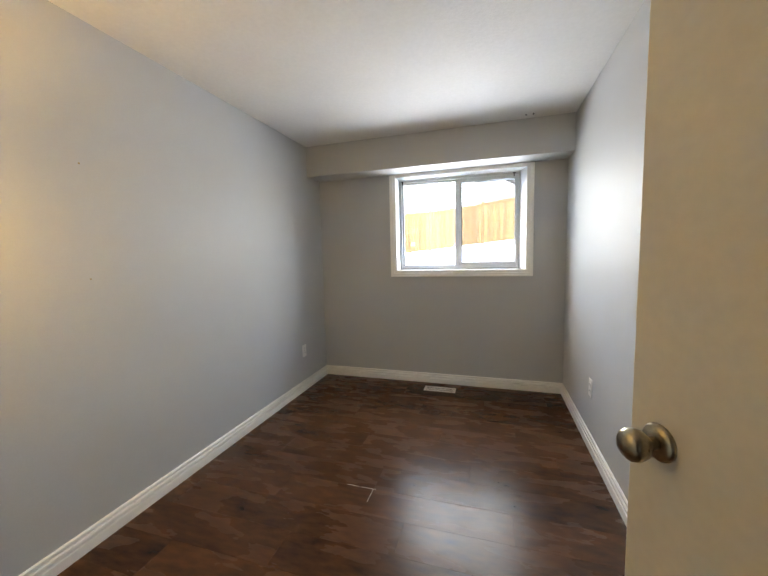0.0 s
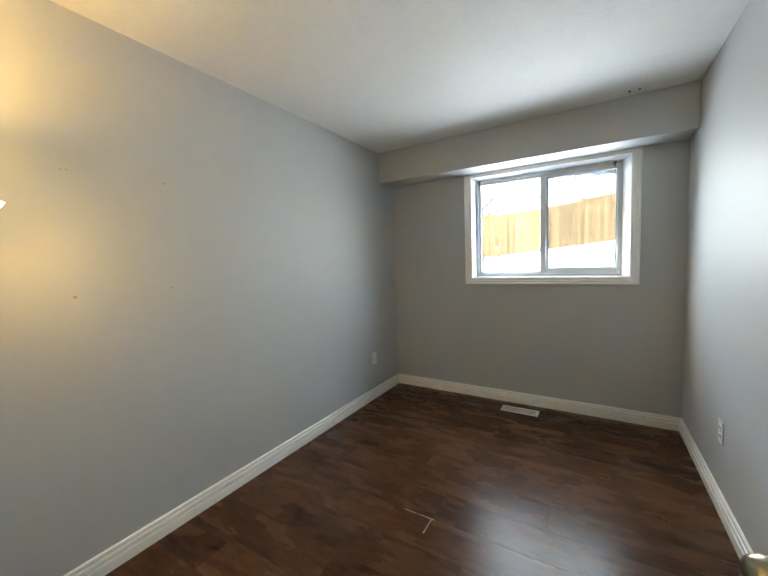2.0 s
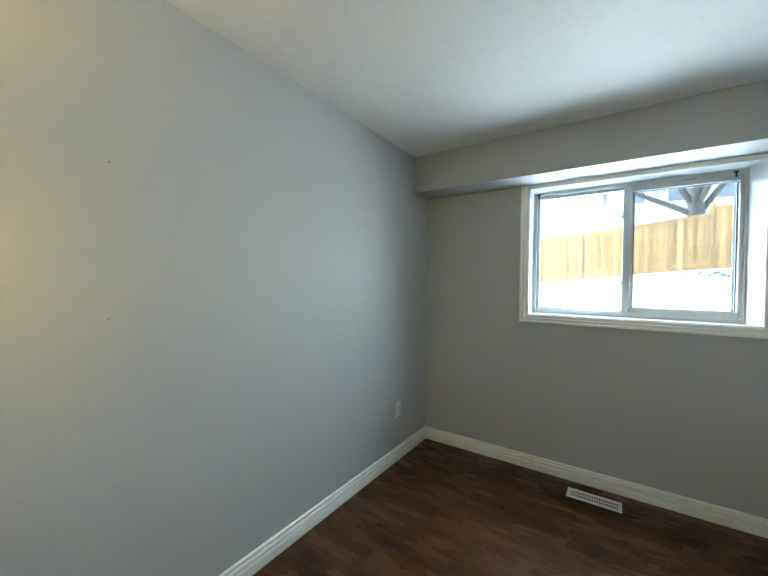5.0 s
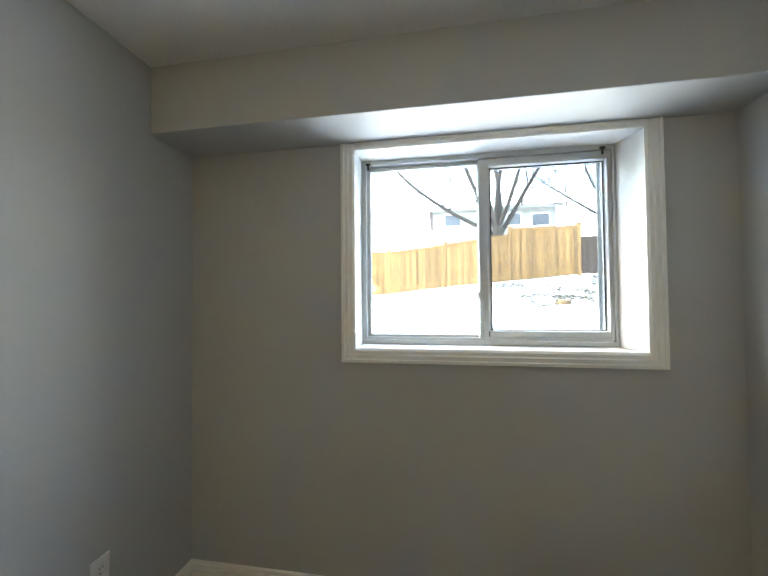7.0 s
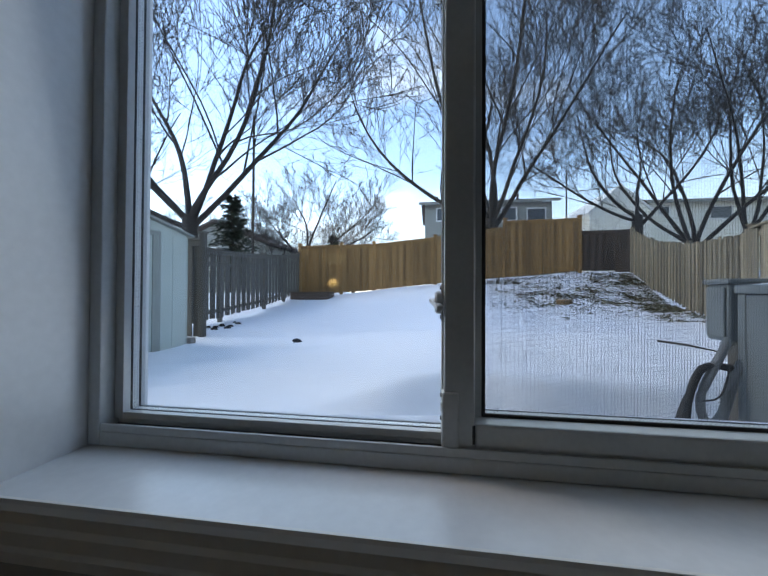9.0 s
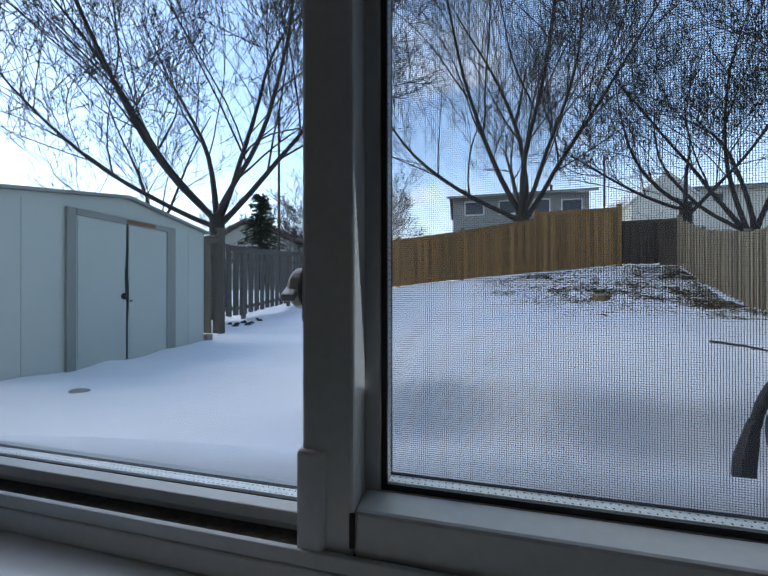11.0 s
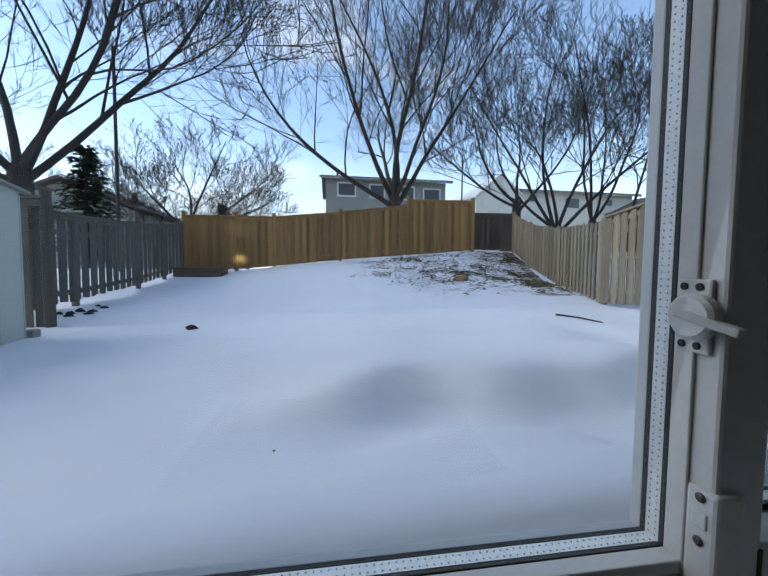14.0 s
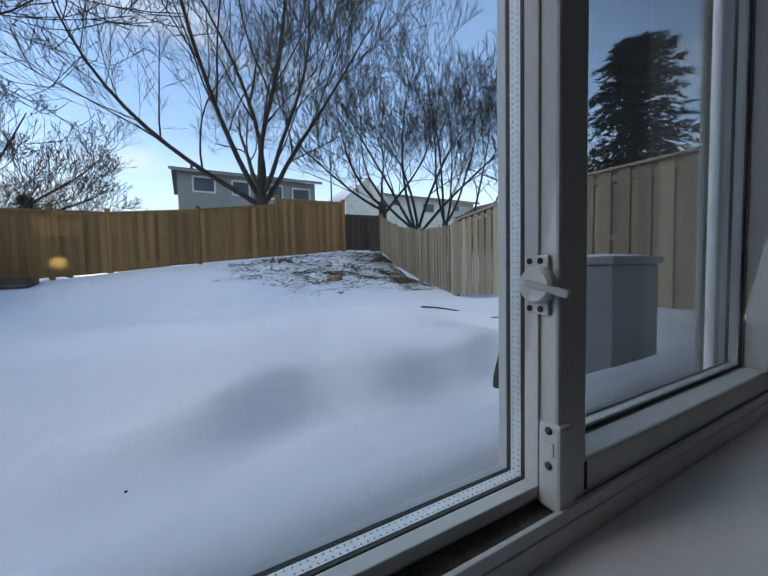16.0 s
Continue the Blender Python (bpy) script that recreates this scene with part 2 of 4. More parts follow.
def curve_points(ctrl, n=24):
    """A smooth run of points through the control points."""
    P = [Vector(c) for c in ctrl]
    P = [P[0] * 2 - P[1]] + P + [P[-1] * 2 - P[-2]]
    out = []
    for i in range(1, len(P) - 2):
        for k in range(n // (len(P) - 3)):
            t = k / (n // (len(P) - 3))
            a, b, c, d = P[i - 1], P[i], P[i + 1], P[i + 2]
            out.append(0.5 * (2 * b + (c - a) * t + (2 * a - 5 * b + 4 * c - d) * t * t + (3 * b - a - 3 * c + d) * t ** 3))
    return out + [P[-2]]


def profile_run(prof, a, b, out, up_dir=(0, 0, 1), miter_a=0.0, miter_b=0.0):
    """A moulding: profile (out, up) pairs swept straight from a to b; a miter shifts each end by that times the up offset."""
    bm = bmesh.new()
    a, b, out, upv = Vector(a), Vector(b), Vector(out), Vector(up_dir)
    d = (b - a).normalized()
    ra = [bm.verts.new(a + out * o + upv * u + d * (miter_a * u)) for o, u in prof]
    rb = [bm.verts.new(b + out * o + upv * u + d * (miter_b * u)) for o, u in prof]
    n = len(prof)
    for i in range(n):
        bm.faces.new((ra[i], ra[(i + 1) % n], rb[(i + 1) % n], rb[i]))
    bm.faces.new(ra[::-1])
    bm.faces.new(rb)
    bmesh.ops.recalc_face_normals(bm, faces=bm.faces)
    return bm


# ---- the room ----
XL, XR, YD, YW, ZC = -1.352, 0.99, 0.20, 3.52, 2.353       # walls' inner faces, ceiling
SOF_Y, SOF_Z = 3.26, 2.068                                  # bulkhead front and underside
OX0, OX1, OZ0, OZ1 = -0.527, 0.664, 1.138, 2.036            # window opening
YO = 3.77                                                   # outer face of the window wall
FLZ = 0.014                                                  # top of the floor boards
DX0, DX1, DZ = 0.17, 0.95, 2.05                             # doorway
HALL_Y = -1.3

for nm, lo, hi in (("wall_west", (XL - 0.12, HALL_Y, 0), (XL, YO, ZC + 0.1)), ("wall_east", (XR, HALL_Y, 0), (XR + 0.12, YO, ZC + 0.1)), ("wall_hall_end", (XL, HALL_Y - 0.12, 0), (XR, HALL_Y, ZC + 0.1))):
    tagged(part(nm, boxed(lo, hi), M_WALL), "smooth wall painted mid grey with faint scuffs", "wall", kind="structure")


def holed_wall(name, x0, x1, y0, y1, z1, hx0, hx1, hz0, hz1, label):
    bm = bmesh.new()
    box(bm, (x0, y0, 0), (hx0, y1, z1))
    box(bm, (hx1, y0, 0), (x1, y1, z1))
    box(bm, (hx0, y0, hz1), (hx1, y1, z1))
    if hz0 > 0:
        box(bm, (hx0, y0, 0), (hx1, y1, hz0))
    bmesh.ops.remove_doubles(bm, verts=bm.verts, dist=0.0005)
    return tagged(part(name, bm, M_WALL), label, "wall", kind="structure")


holed_wall("wall_north", XL, XR, YW, YO, ZC + 0.1, OX0 - 0.01, OX1 + 0.01, OZ0 - 0.01, OZ1 + 0.01, "grey painted wall around the basement window")
holed_wall("wall_south", XL, XR, YD - 0.12, YD, ZC + 0.1, DX0, DX1, 0, DZ, "grey painted wall with the doorway")
tagged(part("ceiling", boxed((XL, HALL_Y, ZC), (XR, YW, ZC + 0.1)), M_CEIL), "white painted ceiling with a light texture", "ceiling", kind="structure")
tagged(part("ceiling_soffit", boxed((XL, SOF_Y, SOF_Z), (XR, YW, ZC), 0.004), M_WALL), "grey boxed-in soffit along the window wall", "soffit", kind="structure")
floor = tagged(part("floor", boxed((XL, HALL_Y, -0.12), (XR, YW, FLZ - 0.004)), M_GAP), "dark brown laminate plank floor with a worn sheen", "floor", kind="structure")

# baseboards with a stepped profile
BASE = [(0, 0), (0.018, 0), (0.018, 0.043), (0.016, 0.047), (0.005, 0.048), (0.005, 0.0545), (0.0155, 0.056), (0.0155, 0.069), (0.013, 0.072), (0.003, 0.073), (0.003, 0.079), (0.011, 0.0805), (0.0105, 0.091), (0.005, 0.096), (0, 0.096)]
for a, b, out in (((XL, YD, FLZ), (XL, YW, FLZ), (1, 0, 0)), ((XL, YW, FLZ), (XR, YW, FLZ), (0, -1, 0)), ((XR, YW, FLZ), (XR, YD, FLZ), (-1, 0, 0)), ((DX0 - 0.07, YD, FLZ), (XL, YD, FLZ), (0, 1, 0))):
    tagged(part("baseboard", profile_run(BASE, a, b, out), M_TRIM), "white moulded wooden baseboard", "baseboard", kind="structure")

# ---- the window ----
window = thing("window_1", ((OX0 + OX1) / 2, YW, OZ0), "white vinyl sliding basement window with a deep painted liner", "window", kind="structure")
CAS = [(0, 0), (0, 0.062), (0.018, 0.062), (0.018, 0.050), (0.014, 0.046), (0.014, 0.030), (0.010, 0.024), (0.010, 0.010), (0.006, 0.004), (0.004, 0)]
for nm, a, b, up_dir, ma, mb in (("casing", (OX0, YW, OZ0), (OX1, YW, OZ0), (0, 0, -1), -1, 1), 
                                ("casing", (OX0, YW, OZ1 + 0.0305), (OX0, YW, OZ0), (-1, 0, 0), 0, 1), ("casing", (OX1, YW, OZ0), (OX1, YW, OZ1 + 0.0305), (1, 0, 0), -1, 0)):
    part(nm, profile_run(CAS, a, b, (0, -1, 0), up_dir, ma, mb), M_TRIM, window)
CAS_TOP = [(0, 0), (0, 0.0305), (0.016, 0.0305), (0.016, 0.022), (0.012, 0.018), (0.010, 0.006), (0.004, 0)]
part("casing", profile_run(CAS_TOP, (OX1, YW, OZ1), (OX0, YW, OZ1), (0, -1, 0)), M_TRIM, window)
YF = 3.652                                                   # inner face of the vinyl frame
for nm, lo, hi in (("window_sill", (OX0 - 0.01, YW, OZ0 - 0.01), (OX1 + 0.01, YO, OZ0)), ("liner", (OX0 - 0.01, YW, OZ1), (OX1 + 0.01, YO, OZ1 + 0.01)),
                   ("liner", (OX0 - 0.01, YW, OZ0), (OX0, YO, OZ1))):
    part(nm, boxed(lo, hi), M_LINER, window)
splay = boxed((OX1, YW, OZ0), (OX1 + 0.01, YO, OZ1))            # this side is packed out to meet the narrower frame
for v in splay.verts:
    if v.co.y > YW + 0.1 and v.co.x < OX1 + 0.005:
        v.co.x, v.co.y = OX1 - 0.043, YF + 0.004
    elif v.co.y > YW + 0.1:
        v.co.x = OX1 + 0.01
part("liner", splay, M_LINER, window)
part("liner", boxed((OX1 - 0.043, YF + 0.006, OZ0), (OX1 + 0.01, YO, OZ1)), M_LINER, window)


def ring(x0, x1, z0, z1, y0, y1, w, bevel=0.002, wl=None, wr=None, wb=None, wt=None):
    """A rectangular frame of bars in the plane of the wall."""
    wl, wr, wb, wt = wl or w, wr or w, wb or w, wt or w
    bm = bmesh.new()
    box(bm, (x0, y0, z0), (x0 + wl, y1, z1), bevel)
    box(bm, (x1 - wr, y0, z0), (x1, y1, z1), bevel)
    box(bm, (x0 + wl, y0 + 0.0005, z0), (x1 - wr, y1 - 0.0005, z0 + wb), bevel)
    box(bm, (x0 + wl, y0 + 0.0005, z1 - wt), (x1 - wr, y1 - 0.0005, z1), bevel)
    return bm


FX0, FX1, FZ0, FZ1 = OX0 + 0.001, OX1 - 0.045, OZ0 + 0.001, OZ1 - 0.001
frame_o = part("window_frame", ring(FX0, FX1, FZ0, FZ1, YF, YF + 0.085, 0.022, wr=0.012), M_VINYL, window)
# sill track: ridges and dirty grooves
for k, y in enumerate((YF + 0.002, YF + 0.0345, YF + 0.074)):
    part("track_rib", boxed((FX0 + 0.022, y, FZ0 + 0.022), (FX1 - 0.022, y + 0.005, FZ0 + 0.034 - 0.002 * k), 0.001), M_VINYL, frame_o)
part("track_dirt", boxed((FX0 + 0.022, YF + 0.008, FZ0 + 0.022), (FX1 - 0.022, YF + 0.034, FZ0 + 0.0245)), M_DIRT, frame_o)
# fixed pane on the left, set back
PX0, PX1, PZ0, PZ1 = FX0 + 0.022, 0.0335, FZ0 + 0.034, FZ1 - 0.026
GX0, GX1, GZ0, GZ1 = -0.488, 0.031, 1.184, 1.993             # sight line of the fixed glazing
YG = YF + 0.041


def sealed_unit(owner, x0, x1, z0, z1, y):
    """Insulating glass seen from its edge: seal, aluminium spacer with two rows of pinholes, seal, pane."""
    part("glazing_bead", ring(x0 - 0.005, x1 + 0.005, z0 - 0.005, z1 + 0.005, y + 0.0002, y + 0.0040, 0.005, 0.0), M_SEAL, owner)
    sp = part("spacer", ring(x0 - 0.005, x1 + 0.005, z0 - 0.005, z1 + 0.005, y + 0.0042, y + 0.0160, 0.005, 0.0), M_SPACER, owner)
    part("glazing_bead", ring(x0 - 0.005, x1 + 0.005, z0 - 0.005, z1 + 0.005, y + 0.0162, y + 0.0210, 0.005, 0.0), M_SEAL, owner)
    bm = bmesh.new()
    for row in (0.0070, 0.0128):
        for k in range(int((z1 - z0) / 0.0055)):
            z = z0 + 0.003 + 0.0055 * k
            for x in (x0, x1):
                box(bm, (x - 0.0003, y + row - 0.0005, z - 0.0006), (x + 0.0003, y + row + 0.0005, z + 0.0006), 0)
        for k in range(int((x1 - x0) / 0.0055)):
            x = x0 + 0.003 + 0.0055 * k
            for z in (z0, z1):
                box(bm, (x - 0.0006, y + row - 0.0005, z - 0.0003), (x + 0.0006, y + row + 0.0005, z + 0.0003), 0)
    part("pinholes", bm, M_SLOT, sp)["kind"] = "stuff"
    pane = part("pane", boxed((x0 - 0.002, y + 0.0008, z0 - 0.002), (x1 + 0.002, y + 0.0036, z1 + 0.002)), M_GLASS, owner)
    pane.visible_shadow = False


fixed = part("fixed_sash", ring(PX0, PX1, PZ0, PZ1, YF + 0.026, YG, 0.016, 0.001, wr=0.0025, wb=0.011), M_VINYL, window)
sealed_unit(fixed, GX0, GX1, GZ0, GZ1, YG)
part("outer_stop", ring(PX0, 0.060, PZ0, PZ1, YG + 0.0215, YG + 0.033, 0.013, 0.002, wr=0.028, wb=0.009), M_VINYL, fixed)
# sliding sash on the right, nearer the room
SX0, SX1, SZ0, SZ1 = 0.034, FX1 - 0.013, FZ0 + 0.030, FZ1 - 0.024
slide = part("sliding_sash", ring(SX0, SX1, SZ0, SZ1, YF + 0.008, YF + 0.040, 0.036, 0.003, wl=0.042, wr=0.018), M_VINYL, window)
sealed_unit(slide, SX0 + 0.060, SX1 - 0.024, SZ0 + 0.040, SZ1 - 0.040, YF + 0.0408)
part("glazing_stop", ring(SX0 + 0.032, SX1 - 0.010, SZ0 + 0.028, SZ1 - 0.028, YF + 0.0405, YF + 0.070, 0.0105, 0.001, wl=0.0225, wr=0.0105, wb=0.0065, wt=0.0065), M_VINYL, slide)
part("foot_block", boxed((SX0 - 0.003, YF + 0.004, SZ0 - 0.001), (SX0 + 0.020, YF + 0.026, SZ0 + 0.078), 0.003), M_VINYL, slide)


def screw(parent, x, y, z, r=0.004):
    """A small countersunk screw head that faces the left."""
    part("screw", lathe([(r, 0), (r, 0.0012), (r * 0.6, 0.002)], 10, m=pose(x, y, z, 0, -90, 0)), M_STEEL, parent)


for z in (SZ0 + 0.040, SZ0 + 0.072):
    screw(slide, SX0 - 0.003, YF + 0.015, z, 0.0035)
# notch set on the sash face as a small dark block
part("corner_notch", boxed((SX0 + 0.0385, YF + 0.0070, SZ0 + 0.008), (SX0 + 0.0425, YF + 0.0095, SZ0 + 0.034), 0.0008), M_SLOT, slide, "small dark block at the sash corner notch")
part("block_slot", boxed((SX0 - 0.0045, YF + 0.010, SZ0 + 0.050), (SX0 - 0.002, YF + 0.020, SZ0 + 0.062), 0.001), M_VINYL, slide)


def latch(z):
    """Cam lock on the edge of the meeting stile: plate, round boss, lever, two screws."""
    x, y = SX0, YF + 0.028
    base = part("latch", boxed((x - 0.004, y - 0.013, z - 0.027), (x, y + 0.012, z + 0.027), 0.002), M_VINYL, slide, "grey sash lock on the meeting stile")
    part("boss", lathe([(0.0165, 0), (0.0165, 0.007), (0.014, 0.010)], 24, m=pose(x - 0.003, y - 0.004, z, 0, -90, 0)), M_VINYL, base)
    part("lever", box(bmesh.new(), (-0.004, -0.005, -0.003), (0.034, 0.005, 0.003), 0.0015, pose(x - 0.015, y - 0.002, z + 0.002, 0, 16, -72)), M_VINYL, base)
    for dz in (-0.0185, 0.0185):
        for dy in (-0.005, 0.006):
            part("screw", lathe([(0.0028, 0), (0.0028, 0.001), (0.0018, 0.0015)], 10, m=pose(x - 0.004, y + dy, z + dz * 1.15, 0, -90, 0)), M_SLOT, base)


latch(1.370)
latch(1.825)
# black stoppers on top of the frame
for x in (FX0 + 0.03, FX1 - 0.055):
    bm = box(bmesh.new(), (x, YF - 0.006, FZ1 - 0.045), (x + 0.008, YF + 0.004, FZ1 - 0.012), 0.002)
    box(bm, (x - 0.008, YF - 0.005, FZ1 - 0.020), (x + 0.016, YF + 0.003, FZ1 - 0.010), 0.002)
    part("stopper", bm, M_BLACK, window, "small black plastic stopper")
# outside insect screen over the right half
QX0, QX1, QZ0, QZ1, QY = 0.070, FX1 - 0.023, FZ0 + 0.03, FZ1 - 0.023, YF + 0.098
screen = part("insect_screen", ring(QX0, QX1, QZ0, QZ1, QY - 0.004, QY + 0.004, 0.016, wl=0.009), M_VINYL, window)
mv, mf = [], []
PITCH, WIRE = 0.0020, 0.00014


def wire(x0, x1, z0, z1, y):
    k = len(mv)
    mv.extend([(x0, y, z0), (x1, y, z0), (x1, y, z1), (x0, y, z1), (x0, y + 2 * WIRE, z0), (x1, y + 2 * WIRE, z0), (x1, y + 2 * WIRE, z1), (x0, y + 2 * WIRE, z1)])
    mf.extend([tuple(k + i for i in f) for f in ((0, 1, 2, 3), (7, 6, 5, 4), (0, 4, 5, 1), (1, 5, 6, 2), (2, 6, 7, 3), (3, 7, 4, 0))])


x = QX0 + 0.009
while x < QX1 - 0.016:
    wire(x - WIRE, x + WIRE, QZ0 + 0.014, QZ1 - 0.014, QY)
    x += PITCH
z = QZ0 + 0.016
while z < QZ1 - 0.016:
    wire(QX0 + 0.008, QX1 - 0.014, z - WIRE, z + WIRE, QY)
    z += PITCH
me = bpy.data.meshes.new("mesh_wires")
me.from_pydata(mv, [], mf)
me.materials.append(M_SCREEN)
part("mesh_wires", me, None, screen, "fine dark insect mesh")["kind"] = "stuff"

# ---- door, lamp, outlets, register ----
HX, HY, DOOR_ANGLE, DOOR_W = 0.945, 0.232, 113.4, 0.76
for lo, hi in (((DX0 - 0.02, YD - 0.13, 0), (DX0, YD + 0.01, DZ + 0.02)), ((DX1, YD - 0.13, 0), (DX1 + 0.02, YD + 0.01, DZ + 0.02)), ((DX0, YD - 0.13, DZ), (DX1, YD + 0.01, DZ + 0.02))):
    tagged(part("door_jamb", boxed(lo, hi, 0.002), M_TRIM), "white painted door jamb", "trim", kind="structure")
for a, b, up_dir, ma, mb in (((DX0 - 0.02, YD, DZ + 0.02), (DX0 - 0.02, YD, 0), (-1, 0, 0), -1, 0), ((DX1, YD, DZ + 0.02), (DX0 - 0.02, YD, DZ + 0.02), (0, 0, 1), 0, 1)):
    tagged(part("door_casing", profile_run(CAS, a, b, (0, 1, 0), up_dir, ma, mb), M_TRIM), "white moulded door casing", "trim", kind="structure")
door = thing("door_1", (0, 0, 0), "cream painted flush door standing open into the room", "door", kind="structure")
part("door_leaf", boxed((0, -0.0175, 0.024), (DOOR_W, 0.0175, 2.035), 0.002), M_DOOR, door)
for side in (1, -1):
    m = pose(DOOR_W - 0.062, side * 0.0175, 0.955, -90 * side, 0, 0)
    knob = part("door_knob", lathe([(0.012, 0.004), (0.012, 0.022), (0.016, 0.028), (0.0255, 0.038), (0.0285, 0.050), (0.027, 0.060), (0.020, 0.067), (0.008, 0.070)], 32, m=m), M_BRASS, door, "antique brass round door knob", True)
    part("rose", lathe([(0.033, 0), (0.033, 0.003), (0.029, 0.008), (0.016, 0.011)], 32, m=m), M_BRASS, knob, "", True)
for z in (0.2, 1.0, 1.85):
    part("hinge", lathe([(0.006, -0.045), (0.006, 0.045)], 12, m=pose(-0.004, -0.02, z)), M_BRASS, door)
door.matrix_basis = pose(HX, HY, 0, 0, 0, DOOR_ANGLE)

LX, LY = -1.10, 0.473


def floor_lamp():
    """Torchiere with an uplight bowl and a reading arm."""
    lamp = thing("floor_lamp", (LX, LY, 0), "brushed metal torchiere floor lamp, lit, with a side reading light", "lamp")
    part("base", lathe([(0.125, 0), (0.125, 0.012), (0.11, 0.022), (0.03, 0.03), (0.013, 0.05)], 36, m=pose(LX, LY, 0)), M_STEEL, lamp, "", True)
    part("pole", lathe([(0.0098, 0.04), (0.0098, 0.62), (0.0108, 0.622), (0.0108, 0.63), (0.0098, 0.632), (0.0098, 1.62)], 16, m=pose(LX, LY, 0)), M_STEEL, lamp, "", True)
    part("socket_cup", lathe([(0.013, 1.60), (0.018, 1.61), (0.032, 1.65), (0.046, 1.68), (0.046, 1.684), (0.02, 1.684)], 28, m=pose(LX, LY, 0)), M_STEEL, lamp, "", True)
    part("switch_knob", tube([(LX + 0.02, LY, 1.645), (LX + 0.065, LY + 0.01, 1.64)], 0.004, 8), M_STEEL, lamp)
    bowl = [(0.042, 1.682), (0.078, 1.69), (0.108, 1.712), (0.128, 1.748), (0.137, 1.800), (0.1335, 1.800), (0.124, 1.750), (0.105, 1.717), (0.076, 1.696), (0.040, 1.688)]
    part("shade", lathe(bowl, 40, m=pose(LX, LY, 0)), M_SHADE, lamp, "white glass bowl shade, lit", True)
    arm = curve_points([(LX + 0.012, LY + 0.006, 1.293), (LX + 0.02, LY + 0.022, 1.33), (LX + 0.026, LY + 0.045, 1.43), (LX + 0.02, LY + 0.056, 1.515)], 18)
    part("arm", tube(arm, 0.0065, 10), M_STEEL, lamp, "", True)
    part("arm_clamp", lathe([(0.017, 1.285), (0.017, 1.315)], 16, m=pose(LX, LY, 0)), M_STEEL, lamp)
    hm = Matrix.Translation((LX + 0.02, LY + 0.062, 1.538)) @ Vector((0.12, 0.80, -0.58)).to_track_quat("Z", "Y").to_matrix().to_4x4()
    part("lamp_socket", lathe([(0.012, -0.03), (0.022, -0.02), (0.024, 0.02), (0.02, 0.034)], 20, m=hm), M_STEEL, lamp, "", True)
    part("reading_shade", lathe([(0.022, 0.028), (0.040, 0.042), (0.055, 0.072), (0.064, 0.112), (0.062, 0.112), (0.052, 0.073), (0.037, 0.046), (0.020, 0.034)], 32, m=hm), M_SHADE, lamp, "white glass cup shade, lit", True)
    return hm


HEAD = floor_lamp()
for nm, p, e in (("lamp_bulb", Vector((LX, LY, 1.76)), 0.14), ("reading_bulb", HEAD @ Vector((0, 0, 0.08)), 0.08)):
    lo_ = new(nm, bpy.data.lights.new(nm, "POINT"))
    lo_.data.energy, lo_.data.color, lo_.data.shadow_soft_size = e, (1.0, 0.65, 0.21), 0.035
    lo_.location = p


def outlet(at, rz):
    """A duplex wall outlet: plate, two receptacles, screw."""
    o = thing("wall_outlet", at, "white duplex wall outlet", "outlet", group="outlets")
    m = pose(*at, 0, 0, rz)
    part("plate", box(bmesh.new(), (-0.035, -0.005, -0.0575), (0.035, 0, 0.0575), 0.002, m), M_PLASTIC, o)
    for dz in (-0.02, 0.02):
        rec = part("receptacle", box(bmesh.new(), (-0.017, -0.0075, dz - 0.014), (0.017, -0.0045, dz + 0.014), 0.003, m), M_PLASTIC, o)
        for dx in (-0.006, 0.006):
            part("slot", box(bmesh.new(), (dx - 0.001, -0.0085, dz - 0.002), (dx + 0.001, -0.0074, dz + 0.006), 0, m), M_SLOT, rec)
    part("screw", lathe([(0.003, 0), (0.003, 0.001)], 10, m=m @ pose(0, -0.005, 0, 90, 0, 0)), M_STEEL, o)


outlet((XL, 3.06, 0.395), 90)
outlet((XR, 2.637, 0.405), -90)

RX0, RX1, RY0, RY1 = -0.236, 0.058, 3.292, 3.404
reg = thing("floor_register", (RX0, RY0, FLZ), "white metal floor heating register with slats", "floor vent")
part("frame", ring(RX0, RX1, 0, RY1 - RY0, 0, 0.006, 0.022, 0.002), M_PLASTIC, reg)
reg.children[0].data.transform(Matrix(((1, 0, 0, 0), (0, 0, 1, RY0), (0, 1, 0, FLZ), (0, 0, 0, 1))))
reg.children[0].data.flip_normals()
# dark sheet under the slats, colours in the shade of the duct
part("duct_opening", boxed((RX0 + 0.02, RY0 + 0.02, FLZ + 0.0002), (RX1 - 0.02, RY1 - 0.02, FLZ + 0.0012)), M_SLOT, reg)
slat_me = mesh_from(box(bmesh.new(), (-0.0028, -0.015, 0), (0.0028, 0.015, 0.0045), 0.0006), "slat", M_PLASTIC)
for row in (0, 1):
    for k in range(19):
        s = part("slat", slat_me, None, reg)
        s.location = (RX0 + 0.030 + k * 0.013, RY0 + 0.039 + row * 0.034, FLZ + 0.0012)
part("divider", boxed((RX0 + 0.022, RY0 + 0.0535, FLZ + 0.0012), (RX1 - 0.022, RY0 + 0.0585, FLZ + 0.0055)), M_PLASTIC, reg)

